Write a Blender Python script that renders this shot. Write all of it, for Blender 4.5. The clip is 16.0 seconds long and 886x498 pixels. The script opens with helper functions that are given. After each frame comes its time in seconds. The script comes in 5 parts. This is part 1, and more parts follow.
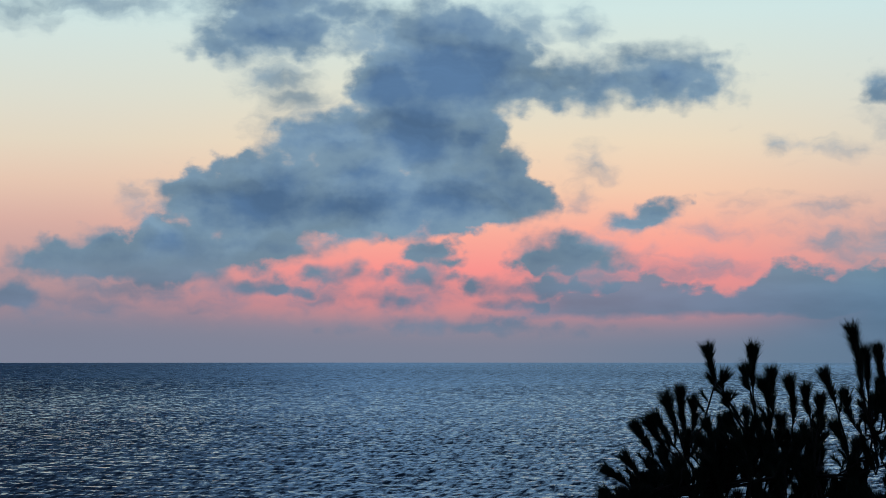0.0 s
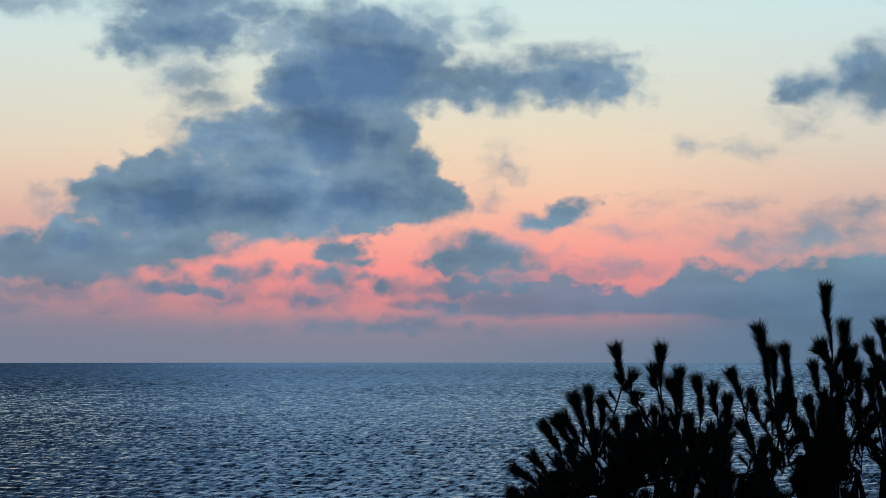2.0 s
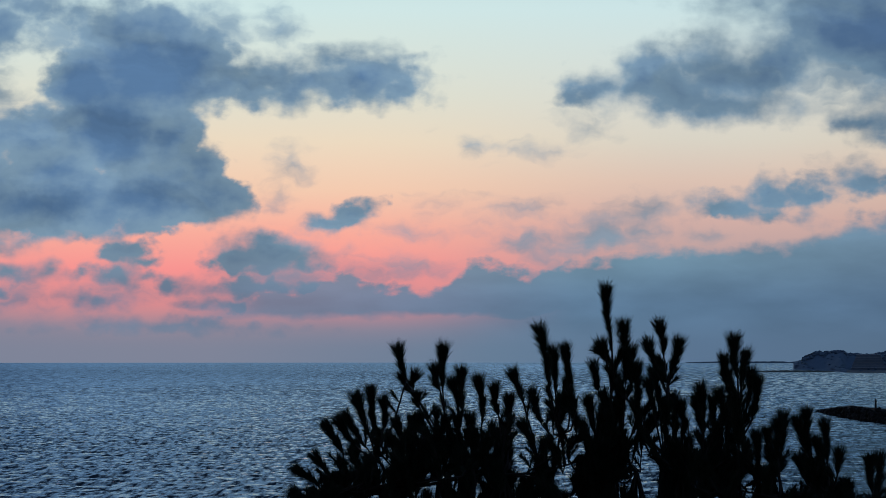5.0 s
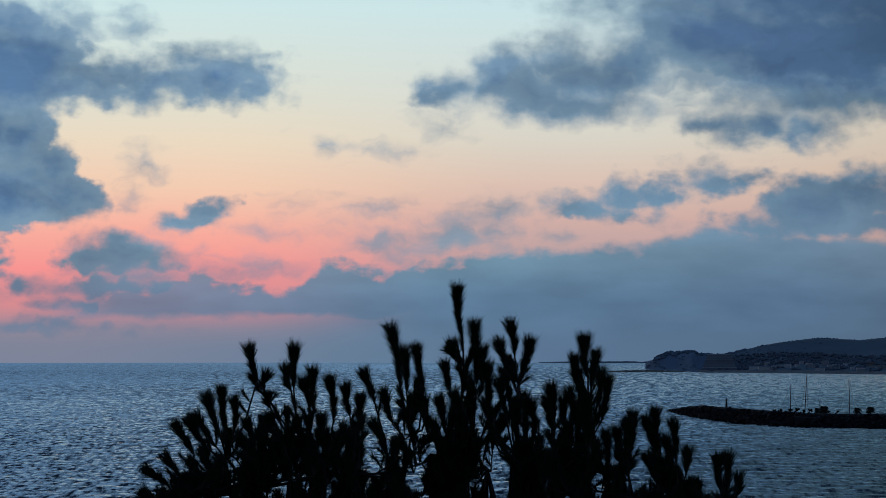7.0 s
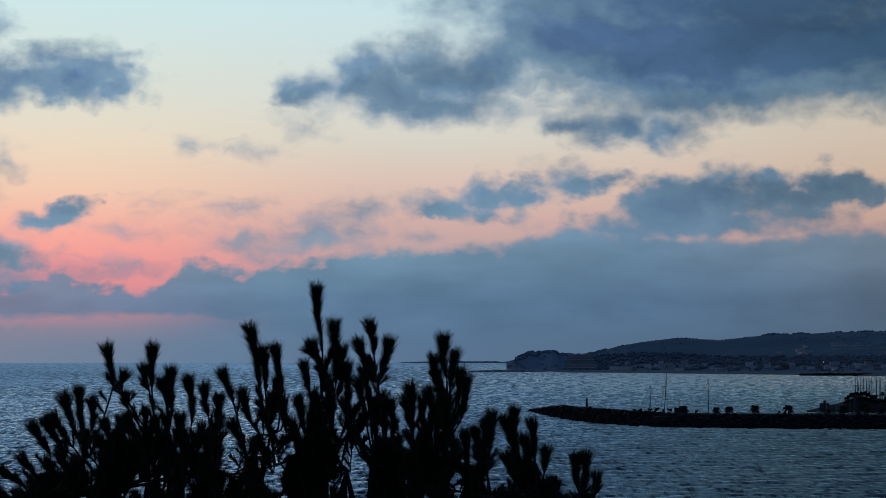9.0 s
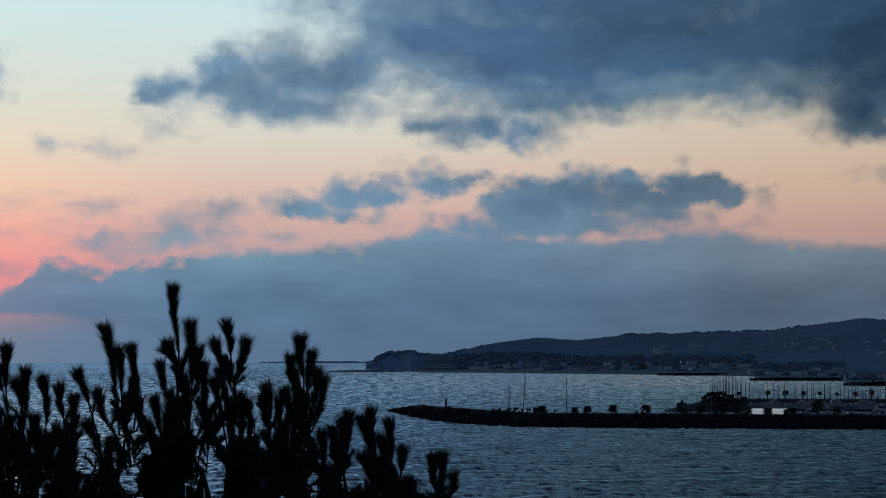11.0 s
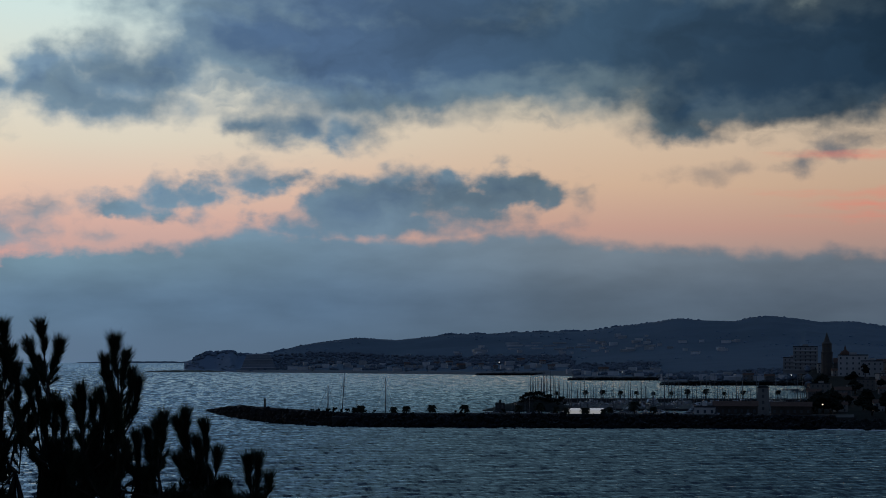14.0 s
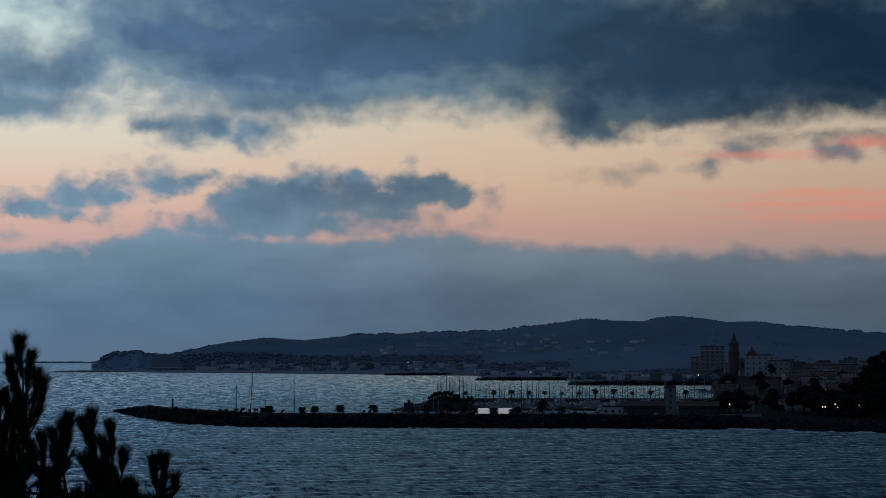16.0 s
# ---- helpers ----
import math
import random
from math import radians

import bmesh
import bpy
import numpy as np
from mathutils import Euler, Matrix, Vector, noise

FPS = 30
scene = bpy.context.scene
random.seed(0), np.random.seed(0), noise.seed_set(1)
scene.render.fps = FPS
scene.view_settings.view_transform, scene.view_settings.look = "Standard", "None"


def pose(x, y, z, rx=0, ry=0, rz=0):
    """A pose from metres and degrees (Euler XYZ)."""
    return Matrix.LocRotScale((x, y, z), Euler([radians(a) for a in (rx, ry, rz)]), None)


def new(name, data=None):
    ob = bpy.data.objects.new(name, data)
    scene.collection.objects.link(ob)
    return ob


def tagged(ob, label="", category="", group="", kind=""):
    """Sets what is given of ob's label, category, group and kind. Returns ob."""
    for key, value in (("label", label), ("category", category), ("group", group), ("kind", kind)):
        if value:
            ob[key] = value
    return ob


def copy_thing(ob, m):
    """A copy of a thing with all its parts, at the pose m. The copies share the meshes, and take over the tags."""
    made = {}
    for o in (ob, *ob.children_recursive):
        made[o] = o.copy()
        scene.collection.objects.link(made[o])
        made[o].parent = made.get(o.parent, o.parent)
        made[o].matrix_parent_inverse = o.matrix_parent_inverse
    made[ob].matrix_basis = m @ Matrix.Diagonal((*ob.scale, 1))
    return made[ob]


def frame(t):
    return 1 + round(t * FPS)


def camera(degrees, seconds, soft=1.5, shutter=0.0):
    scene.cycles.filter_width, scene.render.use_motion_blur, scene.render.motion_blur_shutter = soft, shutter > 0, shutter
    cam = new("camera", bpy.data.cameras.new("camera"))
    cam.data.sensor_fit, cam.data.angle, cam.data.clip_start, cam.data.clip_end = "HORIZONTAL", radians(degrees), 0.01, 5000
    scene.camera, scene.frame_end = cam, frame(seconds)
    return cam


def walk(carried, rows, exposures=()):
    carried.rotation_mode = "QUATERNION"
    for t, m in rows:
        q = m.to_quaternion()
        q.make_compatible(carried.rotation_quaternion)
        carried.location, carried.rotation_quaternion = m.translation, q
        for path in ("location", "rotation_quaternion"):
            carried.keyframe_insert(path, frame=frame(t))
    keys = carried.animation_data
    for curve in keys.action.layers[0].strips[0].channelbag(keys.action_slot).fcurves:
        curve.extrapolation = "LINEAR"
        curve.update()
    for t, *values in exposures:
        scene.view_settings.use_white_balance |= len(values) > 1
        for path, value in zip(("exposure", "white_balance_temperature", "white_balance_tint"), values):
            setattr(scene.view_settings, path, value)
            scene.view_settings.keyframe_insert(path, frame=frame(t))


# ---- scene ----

# ================= camera =================
EYE_Z = 37.0
cam = camera(20.0, 16.0, soft=0.9)
TURN = [(0.0, 0.000), (0.5, 0.472), (1.0, 0.973), (1.5, 1.469), (2.0, 2.043), (2.5, 2.632), (3.0, 3.366),
        (3.5, 4.173), (4.0, 5.057), (4.5, 5.966), (5.0, 6.914), (7.5, 11.042), (8.0, 11.848), (8.5, 12.612),
        (9.0, 13.398), (11.5, 17.423), (12.0, 18.241), (12.5, 18.993), (13.0, 19.708), (13.5, 20.232),
        (14.0, 20.718), (14.5, 21.189), (15.0, 21.694), (15.5, 22.214), (16.0, 22.800)]
ARM = 0.2  # the lens sits this far in front of the tripod's axis
AXIS = (-ARM * math.sin(radians(12.6)), -ARM * math.cos(radians(12.6)))
walk(cam, [(t, pose(AXIS[0] + ARM * math.sin(radians(a)), AXIS[1] + ARM * math.cos(radians(a)), EYE_Z, 92.16, 0, -a)) for t, a in TURN],
     [(0.0, 0.0, 6600, 10), (3.0, 0.0, 6600, 10), (5.0, 0.0, 6500, 10), (7.5, 0.0, 6400, 10), (9.0, 0.0, 6350, 10), (11.5, 0.0, 6560, 10),
      (13.0, 0.0, 6950, 11), (14.0, 0.0, 6930, 11), (15.5, 0.0, 6780, 10), (16.0, 0.0, 6750, 10)])


def spot(az, d, z=0.0):
    """A place by its bearing in degrees (clockwise from +Y), distance and height."""
    a = radians(az)
    return Vector((math.sin(a) * d, math.cos(a) * d, z))


def lin(r, g, b):
    """Linear colour from 0..255 display values."""
    return tuple((c / 255 / 12.92) if c < 10 else ((c / 255 + 0.055) / 1.055) ** 2.4 for c in (r, g, b)) + (1.0,)


# ================= world: dusk sky with broken cloud =================
world = bpy.data.worlds.new("dusk_sky")
world.use_nodes = True
scene.world = world
wt = world.node_tree
world.cycles.sampling_method = "MANUAL"
world.cycles.sample_map_resolution = 512
wt.nodes.clear()


class Net:
    """Short forms for building node trees."""

    def __init__(self, tree):
        self.tree = tree

    def node(self, kind, **kw):
        n = self.tree.nodes.new(kind)
        for k, v in kw.items():
            setattr(n, k, v)
        return n

    def put(self, socket, v):
        if v is None:
            return
        if isinstance(v, bpy.types.NodeSocket):
            self.tree.links.new(v, socket)
        else:
            socket.default_value = v

    def math(self, op, a, b=None, c=None, clamp=False):
        n = self.node("ShaderNodeMath", operation=op, use_clamp=clamp)
        for i, v in enumerate((a, b, c)):
            self.put(n.inputs[i], v)
        return n.outputs[0]

    def vec(self, op, a, b=None):
        n = self.node("ShaderNodeVectorMath", operation=op)
        self.put(n.inputs[0], a)
        self.put(n.inputs[1], b)
        return n.outputs[0]

    def smooth(self, v, a, b, lo=0.0, hi=1.0, kind="SMOOTHSTEP"):
        n = self.node("ShaderNodeMapRange", interpolation_type=kind)
        for i, x in enumerate((v, a, b, lo, hi)):
            self.put(n.inputs[i], x)
        return n.outputs[0]

    def mix(self, f, a, b, blend="MIX"):
        n = self.node("ShaderNodeMix", data_type="RGBA", blend_type=blend)
        self.put(n.inputs[0], f)
        self.put(n.inputs[6], a)
        self.put(n.inputs[7], b)
        return n.outputs[2]

    def ramp(self, f, stops, mode="EASE"):
        n = self.node("ShaderNodeValToRGB")
        n.color_ramp.interpolation = mode
        e = n.color_ramp.elements
        while len(e) < len(stops):
            e.new(0.5)
        for i, (p, c) in enumerate(stops):
            e[i].position, e[i].color = p, c
        self.put(n.inputs[0], f)
        return n.outputs[0]

    def noise(self, v, scale, detail=4, rough=0.55, dims="3D", lac=2.0, out=0, distort=0.0):
        n = self.node("ShaderNodeTexNoise", noise_dimensions=dims)
        self.put(n.inputs["Vector"], v)
        n.inputs["Scale"].default_value = scale
        n.inputs["Detail"].default_value = detail
        n.inputs["Roughness"].default_value = rough
        n.inputs["Lacunarity"].default_value = lac
        n.inputs["Distortion"].default_value = distort
        return n.outputs[out]


W = Net(wt)
direction = W.node("ShaderNodeTexCoord").outputs["Generated"]
sep = W.node("ShaderNodeSeparateXYZ")
W.put(sep.inputs[0], direction)
dx, dy, dz = sep.outputs
bearing = W.math("MULTIPLY", W.math("ARCTAN2", dx, dy), 57.29578)
rise = W.math("MULTIPLY", W.math("ARCSINE", dz), 57.29578)
join = W.node("ShaderNodeCombineXYZ")
W.put(join.inputs[0], bearing)
W.put(join.inputs[1], rise)
P = join.outputs[0]

# clear sky: two colour scales by height, the sunset side and the side away from it
height01 = W.smooth(rise, -1.0, 14.0, kind="LINEAR")


def step(deg):
    return (deg + 1.0) / 15.0


warm = W.ramp(height01, [(step(-0.45), lin(128, 134, 152)), (step(0.3), lin(162, 138, 150)), (step(0.9), lin(216, 140, 144)),
                         (step(1.7), lin(248, 149, 146)), (step(2.5), lin(249, 172, 156)), (step(3.5), lin(244, 203, 176)),
                         (step(4.6), lin(236, 218, 193)), (step(5.6), lin(223, 223, 207)), (step(7.6), lin(208, 231, 230)),
                         (step(12.0), lin(160, 196, 212))], "LINEAR")
middle = W.ramp(height01, [(step(-0.45), lin(112, 124, 148)), (step(0.9), lin(150, 138, 150)), (step(2.0), lin(188, 160, 160)),
                           (step(2.8), lin(209, 174, 166)), (step(3.7), lin(220, 194, 179)), (step(4.6), lin(217, 211, 197)),
                           (step(5.6), lin(217, 219, 210)), (step(7.6), lin(204, 228, 230)), (step(12.0), lin(150, 185, 203))], "LINEAR")
cool = W.ramp(height01, [(step(-0.45), lin(82, 102, 122)), (step(0.8), lin(120, 124, 134)), (step(1.9), lin(166, 148, 146)),
                         (step(2.6), lin(191, 155, 145)), (step(3.6), lin(205, 177, 155)), (step(4.8), lin(208, 190, 170)),
                         (step(6.0), lin(200, 200, 184)), (step(7.6), lin(190, 208, 200)), (step(12.0), lin(130, 165, 185))], "LINEAR")
clear = W.mix(W.smooth(bearing, 4.5, 13.0), warm, middle)
clear = W.mix(W.smooth(bearing, 13.0, 26.0), clear, cool)
clear = W.mix(1.0, clear, W.smooth(bearing, 24.0, 33.0, 1.0, 0.84), "MULTIPLY")
clear = W.mix(W.math("MULTIPLY", W.smooth(bearing, -1.0, -9.0, 0.0, 0.85), W.smooth(rise, 4.5, 2.5, 0.6, 1.0)), clear, middle)

# cloud field: the distance inside a joined row of rounded masses, in degrees, drawn out of shape by two scales of noise
n1 = W.vec("SUBTRACT", W.noise(P, 0.6, 2, 0.5, "2D", out=1), (0.5, 0.5, 0.0))
n2 = W.vec("SUBTRACT", W.noise(P, 1.7, 3.5, 0.48, "2D", out=1), (0.5, 0.5, 0.0))
Q = W.vec("ADD", P, W.vec("ADD", W.vec("MULTIPLY", n1, (0.7, 0.3, 0.0)), W.vec("MULTIPLY", n2, (0.75, 0.45, 0.0))))


def masses(rows, total=None, blend=0.22, where=None):
    for a, e, ra, re in rows:
        m = W.node("ShaderNodeMapping", vector_type="TEXTURE")
        W.put(m.inputs[0], where or Q)
        small, reach = min(ra, re), 5.0
        m.inputs[1].default_value, m.inputs[3].default_value = (a, e, 0.0), (ra / small * reach, re / small * reach, 1.0)
        g = W.node("ShaderNodeTexGradient", gradient_type="SPHERICAL")
        W.put(g.inputs[0], m.outputs[0])
        inside = W.math("MULTIPLY_ADD", g.outputs[1], reach, small - reach)
        total = inside if total is None else W.math("SMOOTH_MAX", total, inside, blend)
    return total


# the great cloud over the sunset: base, then neck, crown and long arm
field = masses([
    (-4.04, 3.23, 1.93, 0.85), (-2.11, 3.14, 2.32, 0.75), (0.21, 3.37, 1.8, 0.77), (1.43, 3.4, 0.97, 0.54), (2.2, 3.33, 0.41, 0.31),
    (-5.32, 3.23, 0.8, 0.62), (-5.98, 3.4, 0.44, 0.18), (-4.32, 4.05, 0.39, 0.21), (-5.17, 3.8, 0.34, 0.18), (-0.57, 4.81, 1.42, 0.97),
    (-2.37, 4.62, 1.35, 0.59), (-3.33, 4.47, 0.54, 0.28), (0.66, 4.75, 0.58, 0.77), (1.24, 3.98, 0.58, 0.45)])
field = masses([
    (0.01, 6.16, 1.61, 1.1), (-1.02, 5.9, 0.97, 0.93), (1.11, 6.39, 0.97, 0.8), (-0.18, 7.12, 1.68, 0.52), (1.62, 5.88, 0.97, 0.34),
    (5.09, 6.01, 1.06, 0.52), (3.62, 5.88, 0.84, 0.31), (2.4, 5.88, 0.77, 0.38), (3.05, 5.95, 0.9, 0.42), (5.86, 5.83, 0.39, 0.31), (4.45, 6.39, 0.49, 0.21),
    (5.35, 6.29, 0.64, 0.28), (-4.04, 7.06, 1.22, 0.46), (-3.21, 7.16, 0.46, 0.54), (-4.87, 6.78, 0.49, 0.21), (-2.63, 7.65, 0.77, 0.23),
    (-3.91, 7.59, 1.1, 0.34)], field)
# its lower shelf, and small low puffs under it
field = masses([
    (-8.62, 1.92, 0.75, 0.41), (-7.48, 1.92, 1.2, 0.46), (-6.21, 2.2, 1.1, 0.58), (-4.94, 2.22, 1.42, 0.36), (-3.91, 2.18, 0.9, 0.24),
    (-6.34, 1.63, 1.2, 0.3), (-9.15, 1.79, 0.4, 0.2), (-5.3, 1.9, 1.2, 0.3), (-2.0, 3.95, 1.1, 0.5), (-3.6, 3.8, 0.8, 0.4)], field)
field = masses([
    (-0.44, 2.04, 0.44, 0.23), (0.05, 1.9, 0.21, 0.09), (-0.5, 1.53, 0.71, 0.15), (-0.89, 1.01, 0.49, 0.18), (-4.17, 1.27, 0.8, 0.15),
    (-2.69, 1.53, 0.41, 0.13), (-1.98, 1.57, 0.14, 0.06), (-9.65, 1.1, 0.57, 0.23), (3.04, 1.94, 1.19, 0.39), (2.94, 2.17, 0.64, 0.23),
    (3.81, 1.79, 0.46, 0.26), (2.14, 1.82, 0.39, 0.26), (2.78, 1.27, 1.03, 0.23), (2.01, 0.92, 0.64, 0.12), (4.85, 2.93, 0.3, 0.22), (4.5, 2.7, 0.2, 0.07), (5.12, 3.12, 0.14, 0.09), (0.66, 1.34, 0.52, 0.18),
    (0.72, 0.37, 1.35, 0.08)], field, 0.1)
# the middle row of cumulus towards the land
field = masses([
    (14.51, 3.4, 0.44, 0.3), (13.8, 3.14, 0.62, 0.15), (14.35, 3.0, 0.31, 0.14), (15.21, 3.33, 0.36, 0.13), (16.89, 3.68, 0.26, 0.15),
    (16.31, 3.63, 0.52, 0.1), (18.62, 3.07, 1.01, 0.62), (19.64, 3.31, 0.9, 0.49), (18.49, 3.53, 0.39, 0.18), (19.76, 3.72, 0.31, 0.17),
    (20.91, 3.33, 0.88, 0.36), (20.78, 3.59, 0.64, 0.15), (17.98, 2.86, 0.52, 0.3), (19.38, 2.69, 1.48, 0.15), (22.23, 3.53, 0.49, 0.32),
    (22.8, 3.51, 0.44, 0.23), (21.66, 3.33, 0.64, 0.18), (21.29, 2.95, 0.52, 0.15), (18.6, 2.66, 1.3, 0.32), (20.0, 2.78, 0.9, 0.28)], field, 0.12)
# the ragged end of the high deck, and the deck over the land
field = masses([
    (10.26, 5.71, 0.49, 0.3), (11.41, 6.01, 0.49, 0.49), (11.83, 6.35, 0.39, 0.26), (12.19, 5.75, 0.77, 0.46), (12.96, 6.39, 0.49, 0.36),
    (14.12, 6.03, 0.41, 0.54), (13.48, 5.39, 0.77, 0.18), (13.35, 5.95, 0.8, 0.42), (14.6, 6.4, 0.6, 0.5), (15.66, 7.06, 0.8, 0.67), (16.82, 7.06, 1.29, 0.77), (18.74, 6.67, 2.32, 1.13),
    (18.74, 5.52, 1.22, 0.31), (17.21, 4.93, 0.64, 0.24), (18.55, 4.77, 0.46, 0.22), (20.02, 5.78, 1.16, 0.39),
    (16.56, 4.93, 0.26, 0.13)], field, 0.14)
field = masses([
    (20.49, 6.74, 4.51, 1.1), (25.61, 6.99, 5.15, 1.13), (18.94, 5.9, 1.93, 0.54), (26.18, 5.39, 0.8, 0.62), (27.89, 5.65, 1.93, 0.59),
    (25.99, 4.94, 0.54, 0.23), (16.62, 6.99, 1.8, 0.9), (20.49, 7.7, 5.8, 0.9),
    (20.7, 5.85, 1.5, 0.34), (22.6, 5.9, 1.7, 0.34), (24.4, 5.85, 1.3, 0.36)], field)
field = masses([
    (28.78, 6.35, 4.25, 1.22), (31.95, 6.74, 4.12, 1.39)], field)
# small pale shreds under the deck
shreds = masses([
    (28.8, 4.08, 0.36, 0.14), (29.55, 4.42, 0.42, 0.2), (29.15, 4.25, 0.3, 0.08), (31.75, 4.36, 0.44, 0.2), (26.7, 3.86, 0.5, 0.12), (27.2, 3.95, 0.3, 0.1)], None, 0.1)
# low bands that tie the puffs together
veil = masses([
    (-4.0, 1.22, 1.6, 0.2), (-3.0, 1.0, 1.0, 0.14), (-0.3, 1.45, 0.9, 0.24), (0.5, 1.25, 0.8, 0.25), (3.2, 1.45, 1.6, 0.35), (1.5, 1.0, 1.3, 0.15),
    (-7.0, 1.3, 1.8, 0.3), (-8.5, 0.95, 1.6, 0.2)], None, 0.1)
# thin veils and shreds
veil = masses([
    (-3.91, 6.03, 0.93, 0.41), (-3.27, 5.52, 0.75, 0.36), (-1.73, 7.06, 0.77, 0.62), (-3.91, 4.98, 0.31, 0.23), (2.01, 7.19, 0.75, 0.49),
    (3.17, 7.06, 0.52, 0.49), (-9.5, 7.51, 0.9, 0.34), (-7.67, 7.72, 2.45, 0.28), (-7.04, 3.14, 0.23, 0.31), (-6.44, 2.79, 0.36, 0.15),
    (-6.72, 1.14, 0.9, 0.23), (-3.14, 0.99, 0.77, 0.13), (-5.38, 1.21, 0.34, 0.12), (-5.26, 0.72, 0.26, 0.06), (-9.94, 1.62, 0.21, 0.1),
    (-8.43, 0.81, 0.34, 0.06), (3.36, 4.06, 0.38, 0.32), (3.83, 2.65, 0.15, 0.1), (6.68, 5.9, 0.12, 0.28), (6.77, 3.24, 0.15, 0.06),
    (4.71, 1.59, 0.36, 0.15), (3.17, 3.46, 0.18, 0.34), (-0.31, 1.21, 0.77, 0.13), (5.86, 1.79, 0.77, 0.21)], veil)
veil = masses([
    (10.08, 4.94, 0.46, 0.21), (8.92, 2.28, 0.67, 0.36), (10.08, 2.56, 0.59, 0.26), (11.49, 3.04, 0.49, 0.23), (11.36, 2.56, 0.49, 0.44),
    (8.54, 3.1, 0.75, 0.2), (10.6, 2.5, 1.0, 0.52), (11.5, 2.9, 0.5, 0.46), (9.4, 2.2, 0.9, 0.36), (7.57, 4.47, 0.18, 0.21), (8.79, 4.43, 0.39, 0.13), (5.83, 2.62, 0.77, 0.13), (5.19, 1.46, 0.64, 0.15)], veil)
veil = masses([
    (15.66, 3.46, 0.26, 0.26), (16.31, 3.69, 0.62, 0.21), (16.31, 3.98, 0.26, 0.06), (14.63, 7.06, 0.34, 0.54), (14.4, 7.59, 0.28, 0.26),
    (15.99, 6.03, 1.16, 0.54), (17.59, 5.9, 1.42, 0.46), (22.55, 5.13, 0.46, 0.08), (12.9, 2.53, 0.26, 0.13)], veil)
veil = masses([
    (16.11, 5.9, 1.16, 0.52), (22.8, 5.37, 1.55, 0.18), (23.98, 3.46, 0.18, 0.22)], veil, 0.07)
veil = masses([
    (31.0, 4.66, 0.9, 0.05), (32.32, 4.72, 0.5, 0.1)], veil, 0.07)

# the bank along the land's horizon: its top edge rises out of the sunset side
EDGE = [(0.85, 0.63), (1.88, 1.14), (3.55, 1.4), (4.71, 1.5), (5.47, 1.43), (6.37, 1.21), (7.06, 1.34), (7.51, 1.79), (8.52, 1.84),
    (8.92, 1.75), (10.34, 1.89), (11.62, 2.1), (12.9, 2.16), (14.8, 2.17), (15.56, 2.46), (16.06, 2.62), (17.14, 2.58), (18.17, 2.52),
    (19.6, 2.46), (20.49, 2.36), (21.39, 2.43), (21.9, 2.6), (22.93, 2.56), (23.7, 2.37), (24.98, 2.26), (26.88, 2.16), (27.51, 2.04), (29.42, 2.11),
    (32.8, 2.02)]
span = W.smooth(bearing, 0.0, 40.0, kind="LINEAR")
edge = W.ramp(span, [(a / 40.0, (e / 4.0,) * 3 + (1,)) for a, e in EDGE], "LINEAR")
below = W.math("SUBTRACT", W.math("MULTIPLY", edge, 4.0), rise)
# grain: a soft large scale that opens holes and thins the masses, and finer tufts on it
billow = W.math("SUBTRACT", W.noise(W.vec("MULTIPLY", P, (0.8, 1.3, 0.0)), 0.75, 4, 0.55, "2D"), 0.5)
tuft = W.math("SUBTRACT", W.noise(W.vec("MULTIPLY", P, (0.85, 1.3, 0.0)), 1.9, 5, 0.5, "2D"), 0.5)
wisp = W.math("SUBTRACT", W.noise(W.vec("MULTIPLY", Q, (0.6, 1.6, 0.0)), 1.7, 5, 0.5, "2D"), 0.5)
decked = W.math("MULTIPLY", W.smooth(bearing, 9.0, 14.0), W.smooth(rise, 4.3, 5.2))
shred = W.math("MULTIPLY_ADD", billow, 0.22, W.math("MULTIPLY_ADD", tuft, W.math("MULTIPLY", W.smooth(rise, 1.4, 3.2, 0.32, 0.62), W.smooth(decked, 0, 1, 1.0, 0.65)), W.math("MULTIPLY_ADD", decked, 0.10, W.smooth(rise, 1.6, 3.2, 0.06, 0.12))))
ragged = W.math("ADD", field, shred)
# crisp heaped edges low down, soft ones under the high clouds and the deck
softness = W.smooth(W.noise(P, 0.7, 2, 0.5, "2D"), 0.35, 0.65, 0.10, 0.24)
softness = W.math("MULTIPLY_ADD", W.smooth(rise, 3.8, 5.8), 0.10, softness)
softness = W.math("MULTIPLY_ADD", W.math("MAXIMUM", decked, W.smooth(bearing, 12.0, 17.0, 0.0, 0.6)), 0.12, softness)
solid_part = W.smooth(ragged, W.math("MULTIPLY", softness, -1.0), softness)
thin_part = W.smooth(W.math("MULTIPLY_ADD", billow, 0.5, W.math("MULTIPLY_ADD", wisp, 0.7, veil)), -0.26, 0.5, 0.0, 0.85)
bank = W.smooth(W.math("MULTIPLY_ADD", tuft, W.smooth(bearing, 9.0, 16.0, 1.1, 0.42), W.math("MULTIPLY_ADD", billow, 0.3, below)), -0.18, 0.22)
# on the sunset side the bank is a band with a glowing gap under it
gap = W.math("MULTIPLY", W.smooth(W.math("MULTIPLY_ADD", billow, 0.5, rise), 0.42, 0.72), W.smooth(bearing, 0.5, 3.0))
bank = W.math("MULTIPLY", bank, W.math("MAXIMUM", gap, W.smooth(bearing, 5.5, 10.0, 0.25, 1.0)))
bank = W.math("MULTIPLY", bank, W.smooth(bearing, 3.0, 12.0, 0.92, 1.0))
cover = W.math("MAXIMUM", W.math("MAXIMUM", solid_part, thin_part), bank)

